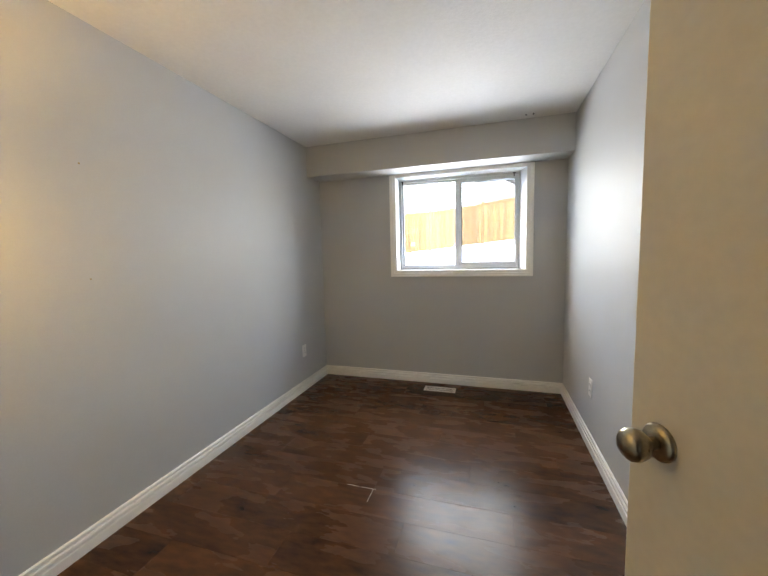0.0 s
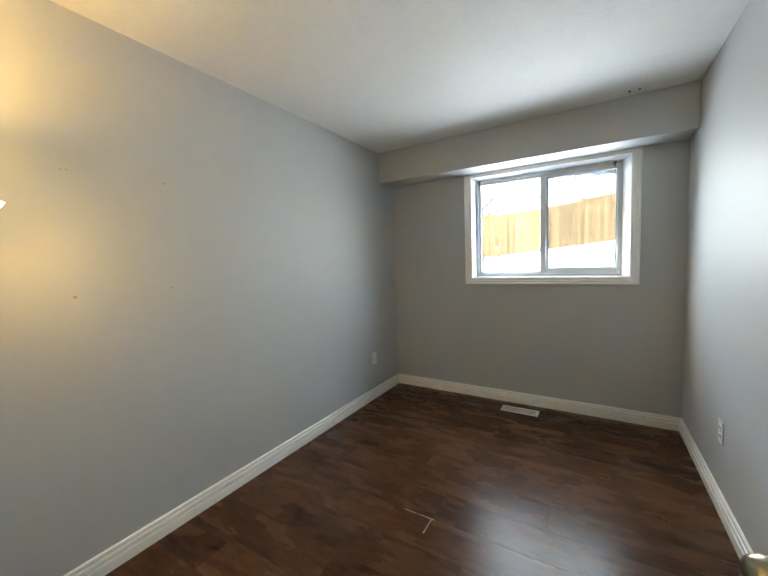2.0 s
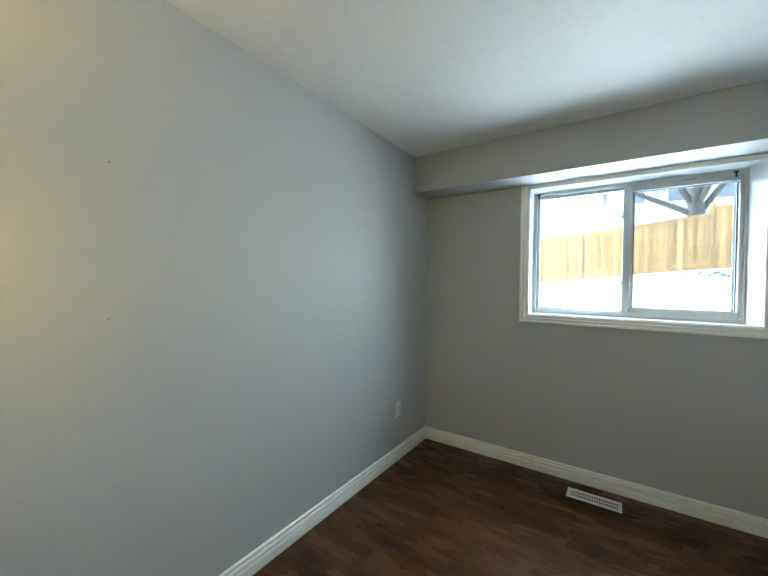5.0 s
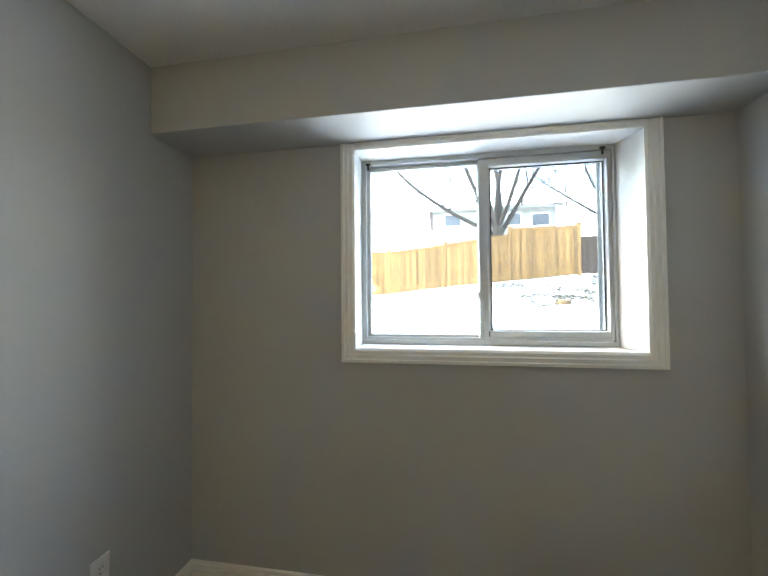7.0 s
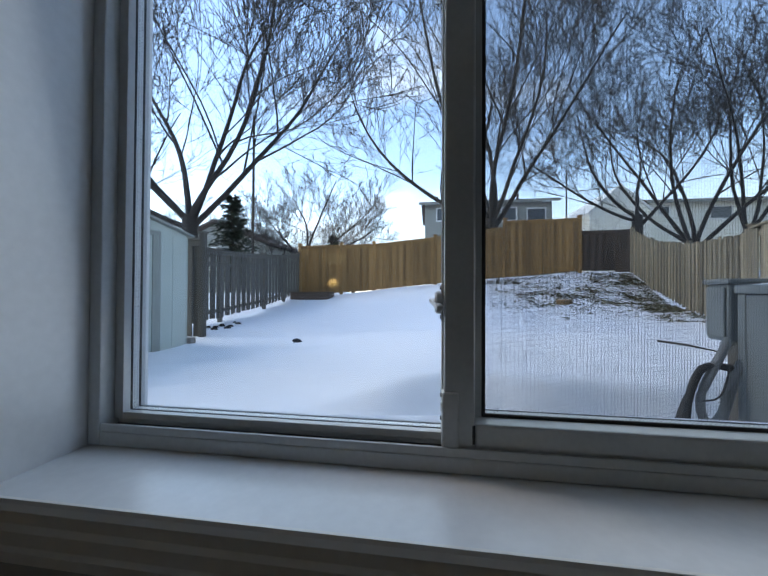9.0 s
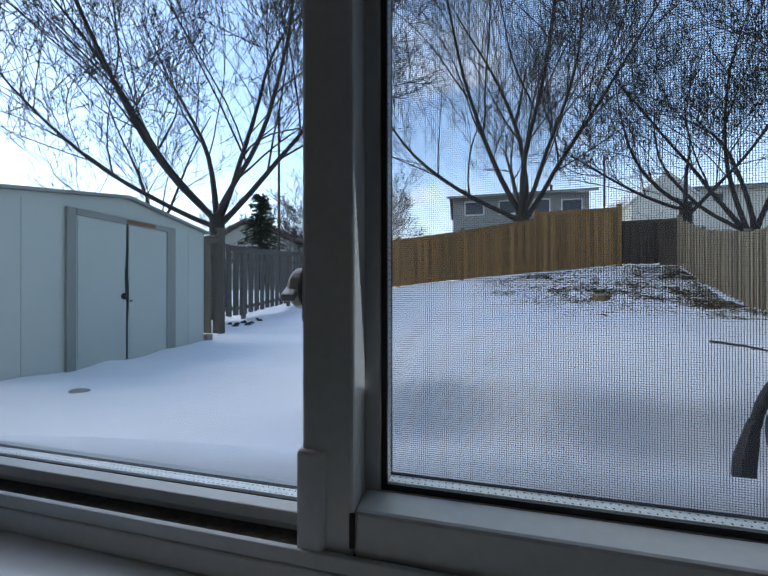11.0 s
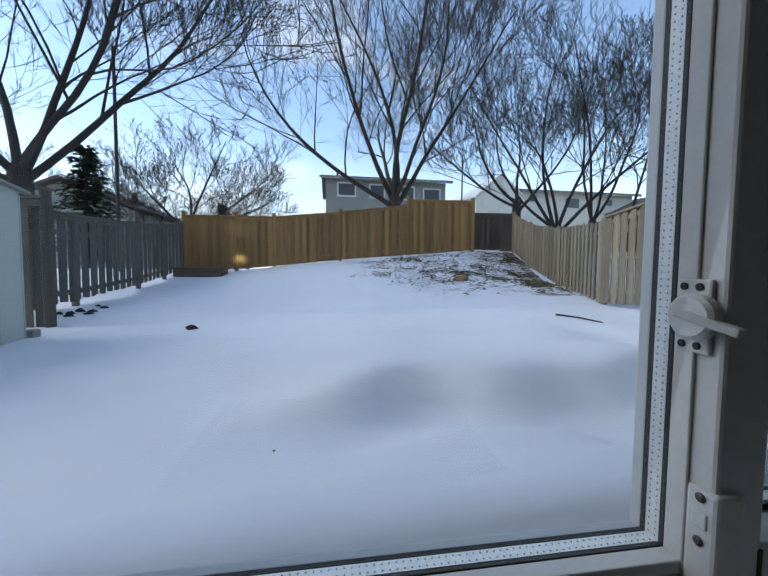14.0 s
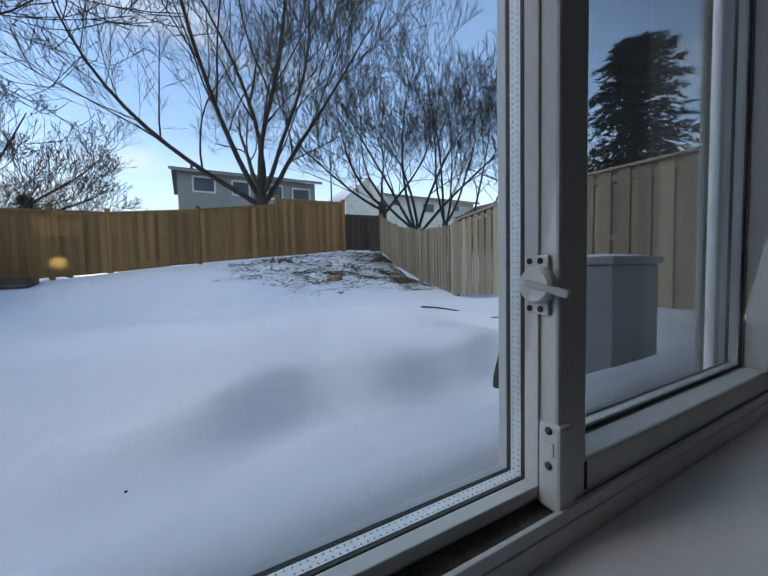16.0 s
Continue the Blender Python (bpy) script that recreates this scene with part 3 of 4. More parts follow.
# wall plugs and nail holes on the left wall
for y, z, r in ((1.267, 1.725, 0.004), (0.888, 1.210, 0.006), (0.883, 1.716, 0.003), (0.900, 1.718, 0.003), (1.266, 1.219, 0.003)):
    tagged(part("wall_plug", lathe([(r, 0), (r, 0.003), (r * 0.6, 0.004)], 12, m=pose(XL, y, z, 0, 90, 0)), M_PLUG), "small tan plastic wall plug", "wall plug", group="wall plugs")
for x in (0.622, 0.676):
    tagged(part("ceiling_hook", lathe([(0.006, 0), (0.006, -0.004), (0.003, -0.008)], 12, m=pose(x, 3.175, ZC)), M_SLOT), "small dark screw hook in the ceiling", "hook", group="ceiling hooks")

# ---- outside: ground ----
def smooth(a, b, v):
    t = min(1.0, max(0.0, (v - a) / (b - a)))
    return t * t * (3 - 2 * t)


FENCE_Z = [(-40, 1.2), (-5.08, 1.30), (-3.5, 1.36), (-2.26, 1.46), (0.0, 1.72), (2.47, 1.92), (4.87, 2.13), (6.5, 2.16), (40, 2.3)]
FENCE_Y = 15.85


def fence_ground(x):
    for (xa, za), (xb, zb) in zip(FENCE_Z, FENCE_Z[1:]):
        if x <= xb:
            return za + (zb - za) * max(0.0, (x - xa) / (xb - xa))
    return FENCE_Z[-1][1]


def gz(x, y):
    """Height of the snow."""
    z = 0.65 + 0.21 * smooth(-3.0, 0.5, x) * (1 - smooth(7, 10, y))
    t = min(1.0, max(0.0, (y - 8.0) / (FENCE_Y - 8.0)))
    z += (fence_ground(x) - 0.65) * t ** 2.2
    z += 0.312 * math.exp(-((max(y, 3.8) - 3.8) / 0.38) ** 2)
    z -= 0.07 * (1 - smooth(3.742, 3.80, y))                # the snow dips to the outer sill
    if y < 9:
        edge = 4.86 + 0.13 * x + 0.05 * math.sin(x * 4.3 + 1.0) + 0.03 * math.sin(x * 9.1)
        reach = smooth(-0.75, 0.15, x) * (1 - smooth(1.5, 2.2, x))
        z -= 0.11 * reach * math.exp(-((y - edge + 0.14) / 0.19) ** 2)          # scooped hollow in front of the drift
        z += 0.13 * reach * smooth(edge - 0.04, edge + 0.07, y) * (1 - smooth(5.3, 7.5, y))
        lip = 4.42 + 0.10 * math.sin(x * 1.7) - 0.10 * x
        z += 0.022 * smooth(-0.4, 0.2, x) * (1 - smooth(0.45, 0.8, x)) * math.exp(-((y - lip) / 0.07) ** 2)
        z -= 0.07 * smooth(0.45, 0.85, x) * smooth(3.95, 4.2, y) * (1 - smooth(4.6, 4.9, y))
        crest = 5.35 - 0.35 * (x + 0.8)
        z += 0.045 * (1 - smooth(-0.9, -0.1, x)) * smooth(-3.0, -1.8, x) * smooth(crest - 0.10, crest + 0.22, y) * (1 - smooth(5.7, 7.0, y))
    ripple = noise.noise((x * 0.55 + y * 0.25, y * 1.5 - x * 0.3, 11.0))
    z += 0.030 * (1 - abs(ripple) * 2.2) * smooth(4.3, 5.5, y) * (1 - smooth(11, 14, y))
    z += 0.10 * noise.noise((x * 0.45, y * 0.6, 3.0)) * smooth(3.9, 5, y) + 0.018 * noise.noise((x * 1.4, y * 1.9, 7.0))
    return z


def span(stops):
    out = []
    for a, b, step in stops:
        n = max(1, round((b - a) / step))
        out += [a + (b - a) * i / n for i in range(n)]
    return out + [stops[-1][1]]


HOUSE = (-5.0, 6.0, -6.0, YO)                                # footprint of the house we stand in
gx = span([(-600, -100, 250), (-100, -20, 20), (-20, -8, 2), (-8, -5, 0.5), (-5, -1.5, 0.11), (-1.5, 2.4, 0.06), (2.4, 6, 0.11), (6, 8, 0.4), (8, 20, 2), (20, 100, 20), (100, 600, 250)])
gy = span([(-600, -100, 250), (-100, -6, 23.5), (-6, 3.742, 4.9), (3.742, 3.80, 0.0145), (3.80, 6.2, 0.05), (6.2, 9, 0.1), (9, 17, 0.2), (17, 40, 4), (40, 100, 20), (100, 900, 200)])
gv = [(x, y, gz(x, y)) for y in gy for x in gx]
gf = []
for j in range(len(gy) - 1):
    for i in range(len(gx) - 1):
        cx, cy = (gx[i] + gx[i + 1]) / 2, (gy[j] + gy[j + 1]) / 2
        if HOUSE[0] < cx < HOUSE[1] and HOUSE[2] < cy < 3.742:
            continue
        k = j * len(gx) + i
        gf.append((k, k + 1, k + 1 + len(gx), k + len(gx)))
me = bpy.data.meshes.new("ground")
me.from_pydata(gv, [], gf)
me.materials.append(M_SNOW)
tagged(part("ground", me, None, smooth=True), "wind-smoothed white snow over the back yard", "snow", kind="structure")

# unseen house body over the room, stretched wide to block sun and sky
bm = bmesh.new()
box(bm, (-26, HOUSE[2] - 1, ZC + 0.12), (26, YO, 5.8))
box(bm, (HOUSE[0], YO - 0.2, 0), (XL - 0.14, YO, ZC + 0.12))
box(bm, (XR + 0.14, YO - 0.2, 0), (HOUSE[1], YO, ZC + 0.12))
box(bm, (-26, HOUSE[2] - 1, 0), (HOUSE[0], YO, ZC + 0.12))
box(bm, (HOUSE[1], HOUSE[2] - 1, 0), (26, YO, ZC + 0.12))
tagged(part("wall_house_outside", bm, M_SIDING_W), "unseen row house above the basement, pale siding, widened to shade the yard", "house wall", kind="structure")
# its unseen roof, ridge height set for the shade on the yard
bm = bmesh.new()
ym = (HOUSE[2] - 1 + YO) / 2
va = [bm.verts.new((-26, y, z)) for y, z in ((HOUSE[2] - 1.4, 5.81), (YO + 0.4, 5.81), (ym, 8.4))]
vb = [bm.verts.new((26, v.co.y, v.co.z)) for v in va]
bm.faces.new(va), bm.faces.new(vb[::-1])
for i in range(3):
    bm.faces.new((va[i], vb[i], vb[(i + 1) % 3], va[(i + 1) % 3]))
bmesh.ops.recalc_face_normals(bm, faces=bm.faces)
tagged(part("roof_house_outside", bm, M_ROOF), "unseen brown shingle roof, raised to shade the yard", "roof", kind="structure")

# ---- outside: fences ----
def unit_board(w, t, material, top=0.0):
    """A board one metre high, centred on x, its ends slightly eased."""
    bm = bmesh.new()
    box(bm, (-w / 2, -t / 2, 0), (w / 2, t / 2, 1), 0)
    bmesh.ops.bevel(bm, geom=[e for e in bm.edges if abs(e.verts[0].co.z - e.verts[1].co.z) > 0.5], offset=min(w, t) * 0.25, segments=1, affect="EDGES")
    return mesh_from(bm, "board", material)


def put(name, me, parent, x, y, z, h, yaw, lean=0.0):
    ob = part(name, me, None, parent)
    inv = parent.matrix_basis.inverted()
    ob.matrix_parent_inverse = inv
    ob.matrix_basis = pose(x, y, z, 0, lean, yaw) @ Matrix.Diagonal((1, 1, h, 1))
    return ob


def rail(parent, name, a, b, w, h, material):
    a, b = Vector(a), Vector(b)
    d = b - a
    yaw = math.degrees(math.atan2(d.y, d.x))
    tilt = math.degrees(math.atan2(d.z, math.hypot(d.x, d.y)))
    bm = box(bmesh.new(), (0, -w / 2, -h / 2), (d.length, w / 2, h / 2), 0.004, pose(*a, 0, 0, yaw) @ pose(0, 0, 0, 0, -tilt, 0))
    return part(name, bm, material, parent)


rnd = random.Random(5)


def fence_run(parent, posts, material, bw, pitch, both=0.0, rails=(0.25, 0.85), cap=False, post_w=0.10, post_up=0.09, bottom=0.03, jitter=0.004, lean=0.0, top_follow=True):
    """Posts given as (x, y, ground z, top z); boards between them at the pitch; both: boards alternate on the two faces that far apart."""
    bme = unit_board(bw, 0.018, material)
    pme = unit_board(post_w, post_w, material)
    cap_me = mesh_from(box(bmesh.new(), (-post_w * 0.6, -post_w * 0.6, 0), (post_w * 0.6, post_w * 0.6, 0.03), 0.006), "post_cap", material)
    for x, y, zb, zt in posts:
        put("post", pme, parent, x, y, zb - 0.15, zt - zb + 0.15 + post_up, 0)
        if cap:
            put("post_cap", cap_me, parent, x, y, zt + post_up, 1, 0)
    k = 0
    for (xa, ya, ba, ta), (xb, yb, bb, tb) in zip(posts, posts[1:]):
        d = Vector((xb - xa, yb - ya, 0))
        L = d.length
        u, yaw = d / L, math.degrees(math.atan2(d.y, d.x))
        nrm = Vector((u.y, -u.x, 0))
        n = max(1, int((L - post_w) / pitch))
        for i in range(n):
            f = (post_w / 2 + (i + 0.5) * (L - post_w) / n) / L
            side = (1 if k % 2 else -1) * both / 2 if both else (0.034 if k % 2 else 0.0) + 0.004
            p = Vector((xa, ya, 0)) + d * f + nrm * side
            zb, zt = ba + (bb - ba) * f + bottom, ta + (tb - ta) * f - 0.02
            put("board", bme, parent, p.x, p.y, zb + rnd.uniform(-jitter, jitter), zt - zb + rnd.uniform(-jitter, jitter) * 2, yaw + rnd.uniform(-1, 1), rnd.uniform(-lean, lean))
            k += 1
        for r in rails:
            rail(parent, "rail", (xa, ya, ba + (ta - ba) * r), (xb, yb, bb + (tb - bb) * r), 0.036, 0.085, material)
        if cap:
            rail(parent, "cap_rail", (xa, ya, ta + 0.005), (xb, yb, tb + 0.005), 0.13, 0.035, material)
            rail(parent, "face_rail", (xa + nrm.x * 0.045, ya + nrm.y * 0.045, ta - 0.06), (xb + nrm.x * 0.045, yb + nrm.y * 0.045, tb - 0.06), 0.018, 0.085, material)


back = thing("wooden_fence", (-5.07, 15.7, 1.3), "new orange-brown cedar board fence across the back", "fence", group="yard fences")
fence_run(back, [(-5.07, 15.70, 1.28, 3.10), (-3.50, 15.88, 1.33, 3.14), (-2.26, 15.98, 1.44, 3.17), (0.02, 16.10, 1.70, 3.42), (2.46, 15.95, 1.90, 3.72)], M_CEDAR, 0.140, 0.124, cap=True, rails=(0.12, 0.5), post_w=0.125)
fence_run(back, [(2.47, 15.93, 1.90, 3.92), (4.87, 15.75, 2.12, 3.92)], M_CEDAR, 0.140, 0.124, cap=True, rails=(0.12, 0.5), post_w=0.125)
old = thing("wooden_fence", (4.97, 15.8, 2.15), "dark weathered old board fence behind the cedar one", "fence", group="yard fences")
fence_run(old, [(4.98, 16.2, 2.15, 3.55), (6.75, 16.2, 2.15, 3.58)], M_DARKWOOD, 0.14, 0.115, both=0.03, cap=True, rails=(0.15, 0.55), jitter=0.02)
old_panel = tagged(part("wood_panel", box(bmesh.new(), (6.05, 15.92, 2.10), (6.62, 15.95, 2.92), 0.004), M_DARKWOOD), "brown plywood panel leaning on the old fence", "panel")
left = thing("wooden_fence", (-4.9, 8.2, 0.6), "grey weathered picket fence with gaps", "fence", group="yard fences")
LP = [(-4.55, 8.15), (-4.75, 10.3), (-4.9, 12.6), (-5.03, 14.2), (-5.12, 15.65)]
fence_run(left, [(x, y, gz(x, y), gz(x, y) + h) for (x, y), h in zip(LP, (1.60, 1.58, 1.55, 1.55, 1.58))], M_GREYWOOD, 0.108, 0.124, both=0.02, rails=(0.16, 0.80), jitter=0.02, lean=1.0, bottom=0.10, cap=True, post_up=0.03)
gate = thing("garden_gate", (-3.65, 8.0, 0.6), "dark weathered boarded gate beside the shed", "gate")
fence_run(gate, [(-3.92, 8.05, 0.62, 2.16), (-3.50, 8.0, 0.62, 2.18)], M_GREYWOOD, 0.11, 0.085, rails=(0.2, 0.8), cap=True, jitter=0.01)
right = thing("wooden_fence", (5.0, 7.0, 0.7), "weathered tan shadowbox fence with alternating boards", "fence", group="yard fences")
RP = [(4.62, 4.6), (4.82, 7.0), (5.35, 9.9)]
fence_run(right, [(x, y, gz(x, y), gz(x, y) + 1.80) for x, y in RP], M_WEATHERED, 0.152, 0.118, both=0.046, rails=(0.15, 0.5, 0.93), jitter=0.012, cap=True, post_up=0.05)
RP = [(5.36, 9.98), (5.75, 12.0), (6.12, 14.0), (6.5, 15.75)]
fence_run(right, [(x, y, gz(x, y), gz(x, y) + h) for (x, y), h in zip(RP, (1.74, 1.55, 1.42, 1.45))], M_WEATHERED, 0.092, 0.085, both=0.07, rails=(0.15, 0.85), jitter=0.01, post_up=0.05)

# ---- outside: shed ----
SHX, SHY0, SHY1, SHD = -3.25, 5.20, 7.335, 2.2
SZ, EV, RG = 0.50, 2.115, 2.30
shed = thing("garden_shed", (SHX, 6.2, SZ), "pale green sheet-metal garden shed with double sliding doors, snow against it", "shed")
mid = (SHY0 + SHY1) / 2
bm = bmesh.new()
prof = [(SHY0, SZ), (SHY1, SZ), (SHY1, EV), (mid, RG), (SHY0, EV)]
va = [bm.verts.new((SHX, y, z)) for y, z in prof]
vb = [bm.verts.new((SHX - SHD, y, z)) for y, z in prof]
bm.faces.new(va), bm.faces.new(vb[::-1])
for i in range(5):
    bm.faces.new((va[i], vb[i], vb[(i + 1) % 5], va[(i + 1) % 5]))
bmesh.ops.recalc_face_normals(bm, faces=bm.faces)
part("body", bm, M_SHED, shed)
for sgn, y1 in ((-1, SHY0), (1, SHY1)):
    bm = bmesh.new()
    vs = []
    for x in (SHX + 0.06, SHX - SHD - 0.06):
        for y, z in ((mid, RG + 0.004), (y1 + sgn * 0.07, EV - 0.008), (y1 + sgn * 0.07, EV + 0.017), (mid, RG + 0.032)):
            vs.append(bm.verts.new((x, y, z)))
    for q in ((0, 1, 2, 3), (7, 6, 5, 4), (0, 4, 5, 1), (1, 5, 6, 2), (2, 6, 7, 3), (3, 7, 4, 0)):
        bm.faces.new([vs[i] for i in q])
    bmesh.ops.recalc_face_normals(bm, faces=bm.faces)
    part("roof", bm, M_SHEDTRIM, shed)
D0, D1, DT = 5.728, 6.800, 2.095
dm = 6.262
for nm, a, b in (("door", D0 + 0.05, dm - 0.012), ("door", dm + 0.004, D1 - 0.05)):
    d_ = part(nm, boxed((SHX + 0.005, a, SZ), (SHX + 0.022, b, DT - 0.06), 0.003), M_SHED, shed)
    part("pressed_rib", boxed((SHX + 0.0221, a + 0.015, SZ + 0.2), (SHX + 0.026, a + 0.03, DT - 0.1), 0.001), M_SHED, d_)
# near-black strip laid on the doors, its colour is the shade of their gap
bm = bmesh.new()
gap = [(SZ, 0.004, 0.0), (1.05, 0.006, 0.002), (1.22, 0.012, 0.004), (1.34, 0.020, -0.004), (1.52, 0.020, -0.010), (DT - 0.30, 0.012, 0.0), (DT - 0.065, 0.010, 0.004)]
rows_ = [[bm.verts.new((SHX + x, dm + o + s * w, z)) for x in (0.0215, 0.0232) for s in (-1, 1)] for z, w, o in gap]
for r0, r1 in zip(rows_, rows_[1:]):
    for p, q in ((2, 3), (0, 2), (3, 1)):
        bm.faces.new((r0[p], r0[q], r1[q], r1[p]))
part("door_gap", bm, M_SLOT, shed, "dark strip for the shade where the bent doors do not meet")
for a, b in ((D0 - 0.025, D0 + 0.05), (D1 - 0.06, D1 + 0.06)):
    part("door_trim", boxed((SHX + 0.002, a, SZ), (SHX + 0.034, b, DT), 0.003), M_SHEDTRIM, shed)
part("door_header", boxed((SHX + 0.002, D0 + 0.05, DT - 0.06), (SHX + 0.038, D1 - 0.05, DT), 0.003), M_SHEDTRIM, shed)
part("rust_strip", boxed((SHX + 0.0385, dm - 0.02, DT - 0.05), (SHX + 0.041, D1 - 0.22, DT - 0.012), 0.001), M_RUST, shed)
part("handle", lathe([(0.03, 0), (0.035, 0.012), (0.02, 0.03)], 14, m=pose(SHX + 0.02, dm - 0.035, 1.30, 0, 90, 0)), M_BLACK, shed)
part("latch_hasp", boxed((SHX + 0.022, dm + 0.02, 1.24), (SHX + 0.03, dm + 0.05, 1.26), 0.001), M_STEEL, shed)
for y in (SHY0 + 0.2, 7.08):
    part("panel_seam", boxed((SHX + 0.0005, y, SZ), (SHX + 0.006, y + 0.012, EV - 0.02), 0.001), M_SHED, shed)
part("corner_trim", boxed((SHX - 0.05, SHY1 - 0.004, SZ), (SHX + 0.008, SHY1 + 0.008, EV - 0.03), 0.002), M_SHED, shed)
block = tagged(part("concrete_block", box(bmesh.new(), (SHX - 0.06, SHY1 + 0.03, 0.50), (SHX + 0.05, SHY1 + 0.13, 0.76), 0.012), M_CONCRETE), "grey concrete block by the shed corner", "block")

# ---- outside: condenser unit, conduit ----
ux0, ux1, uy0, uy1, uz0, uz1 = 1.015, 1.345, 4.13, 4.475, 0.70, 1.415
unit = thing("outdoor_ac_unit", (ux0, uy0, uz0), "grey metal outdoor air conditioner unit with snow on its lid", "air conditioner")
part("cabinet", boxed((ux0, uy0, uz0), (ux1, uy1, uz1 - 0.03), 0.008), M_ACPAINT, unit)
part("lid", boxed((ux0 - 0.012, uy0 - 0.012, uz1 - 0.03), (ux1 + 0.012, uy1 + 0.012, uz1), 0.008), M_ACPAINT, unit)
for ya in (uy0 - 0.004, uy1 - 0.024):
    part("corner_post", boxed((ux0 - 0.004, ya, uz0), (ux0 + 0.024, ya + 0.028, uz1 - 0.031), 0.003), M_ACPAINT, unit)
lab = part("rating_plate", boxed((ux0 - 0.0055, 4.250, 0.982), (ux0 - 0.0002, 4.362, 1.090), 0.0015), M_PLASTIC, unit, "white warning plate with a dark panel")
part("dark_panel", boxed((ux0 - 0.0062, 4.254, 0.988), (ux0 - 0.0053, 4.334, 1.084)), M_HOSE, lab)
for k in range(3):
    part("print_mark", boxed((ux0 - 0.0062, 4.341, 0.992 + k * 0.034), (ux0 - 0.0053, 4.356, 1.006 + k * 0.034)), M_SLOT, lab)
for k in range(3):
    part("print_bar", boxed((ux0 - 0.0070, 4.266, 1.0 + k * 0.028), (ux0 - 0.0060, 4.322 - 0.012 * (k % 2), 1.008 + k * 0.028)), M_PLASTIC, lab)
bm = bmesh.new()
bmesh.ops.create_grid(bm, x_segments=14, y_segments=14, size=0.5)
for v in bm.verts:
    e = max(abs(v.co.x), abs(v.co.y)) * 2
    v.co = Vector((ux0 + 0.015 + (v.co.x + 0.5) * (ux1 - ux0 - 0.03), uy0 + 0.015 + (v.co.y + 0.5) * (uy1 - uy0 - 0.03), uz1 + 0.012 * (1 - e ** 4) - 0.0005 + 0.004 * noise.noise(v.co * 9)))
tagged(part("snow_cap", bm, M_SNOW, smooth=True), "thin cap of snow on the unit's lid", "snow")
disc = thing("disconnect_box", (1.0, 4.5, 0.8), "grey electrical disconnect box on a post with conduit", "electrical box")
part("case", boxed((1.005, 4.505, 1.222), (1.12, 4.60, 1.418), 0.008), M_ACPAINT, disc)
part("cover", boxed((0.995, 4.495, 1.418), (1.13, 4.61, 1.437), 0.006), M_ACPAINT, disc)
part("door_panel", boxed((0.996, 4.515, 1.235), (1.005, 4.592, 1.408), 0.003), M_ACPAINT, disc)
part("post", boxed((1.05, 4.53, 0.6), (1.095, 4.575, 1.222), 0.004), M_GREYWOOD, disc)
for nm, c, r, mt in (("conduit", [(1.03, 4.54, 1.24), (0.975, 4.485, 1.20), (0.93, 4.47, 1.13), (0.893, 4.465, 1.05), (0.892, 4.46, 0.985), (0.918, 4.458, 0.958), (0.952, 4.46, 0.995), (0.978, 4.47, 1.08), (1.02, 4.475, 1.16)], 0.0135, M_HOSE),
                     ("conduit", [(1.02, 4.50, 1.10), (0.995, 4.49, 1.04), (0.968, 4.48, 0.97), (0.945, 4.47, 0.88)], 0.0125, M_HOSE),
                     ("refrigerant_line", [(1.02, 4.485, 1.13), (0.95, 4.475, 1.145), (0.90, 4.47, 1.135), (0.868, 4.465, 1.08), (0.852, 4.46, 1.03)], 0.012, M_BLACK),
                     ("cable", [(0.98, 4.468, 1.15), (0.952, 4.45, 1.08), (0.925, 4.445, 1.045), (0.885, 4.445, 1.035)], 0.0028, M_BLACK)):
    part(nm, tube(curve_points(c, 36), r, 10), mt, disc, "", True)
part("line_cover", tube([(0.888, 4.468, 1.125), (0.866, 4.464, 1.075), (0.848, 4.46, 1.03), (0.828, 4.456, 0.945), (0.824, 4.455, 0.90)], [0.009, 0.012, 0.014, 0.023, 0.023], 8), M_BLACK, disc, "black foam sleeve flared at its foot")

# ---- outside: small things on the snow ----
planter = thing("planter_box", (-4.6, 14.9, 1.1), "low timber raised planter box half filled with snow", "planter")
for a, b in (((-4.95, 14.62), (-3.62, 14.62)), ((-4.95, 15.25), (-3.62, 15.25)), ((-4.95, 14.62), (-4.95, 15.25)), ((-3.62, 14.62), (-3.62, 15.25))):
    for k in range(4):
        za, zb = 1.06 + 0.095 * k, 1.06 + 0.095 * k
        rail(planter, "timber", (*a, za), (*b, zb), 0.07, 0.09, M_DARKWOOD)
tagged(part("tree_stump", lathe([(0.20, 0), (0.19, 0.10), (0.16, 0.13), (0.02, 0.135)], 14, m=pose(3.35, 12.8, gz(3.35, 12.8) - 0.03)), M_STUMP), "low sawn tree stump among leaves", "stump")
twig = tagged(part("stick", tube([(2.14, 6.86, gz(2.14, 6.86) + 0.035), (2.28, 6.70, gz(2.28, 6.70) + 0.025), (2.42, 6.52, gz(2.42, 6.52) + 0.005)], [0.012, 0.010, 0.006], 6), M_BARK), "brown stick lying on the snow", "stick")
tagged(part("stick", tube([(2.5, 6.1, gz(2.5, 6.1) + 0.004), (2.75, 5.75, gz(2.75, 5.75) + 0.004)], [0.006, 0.004], 6), M_BARK), "thin twig half buried in snow", "stick")


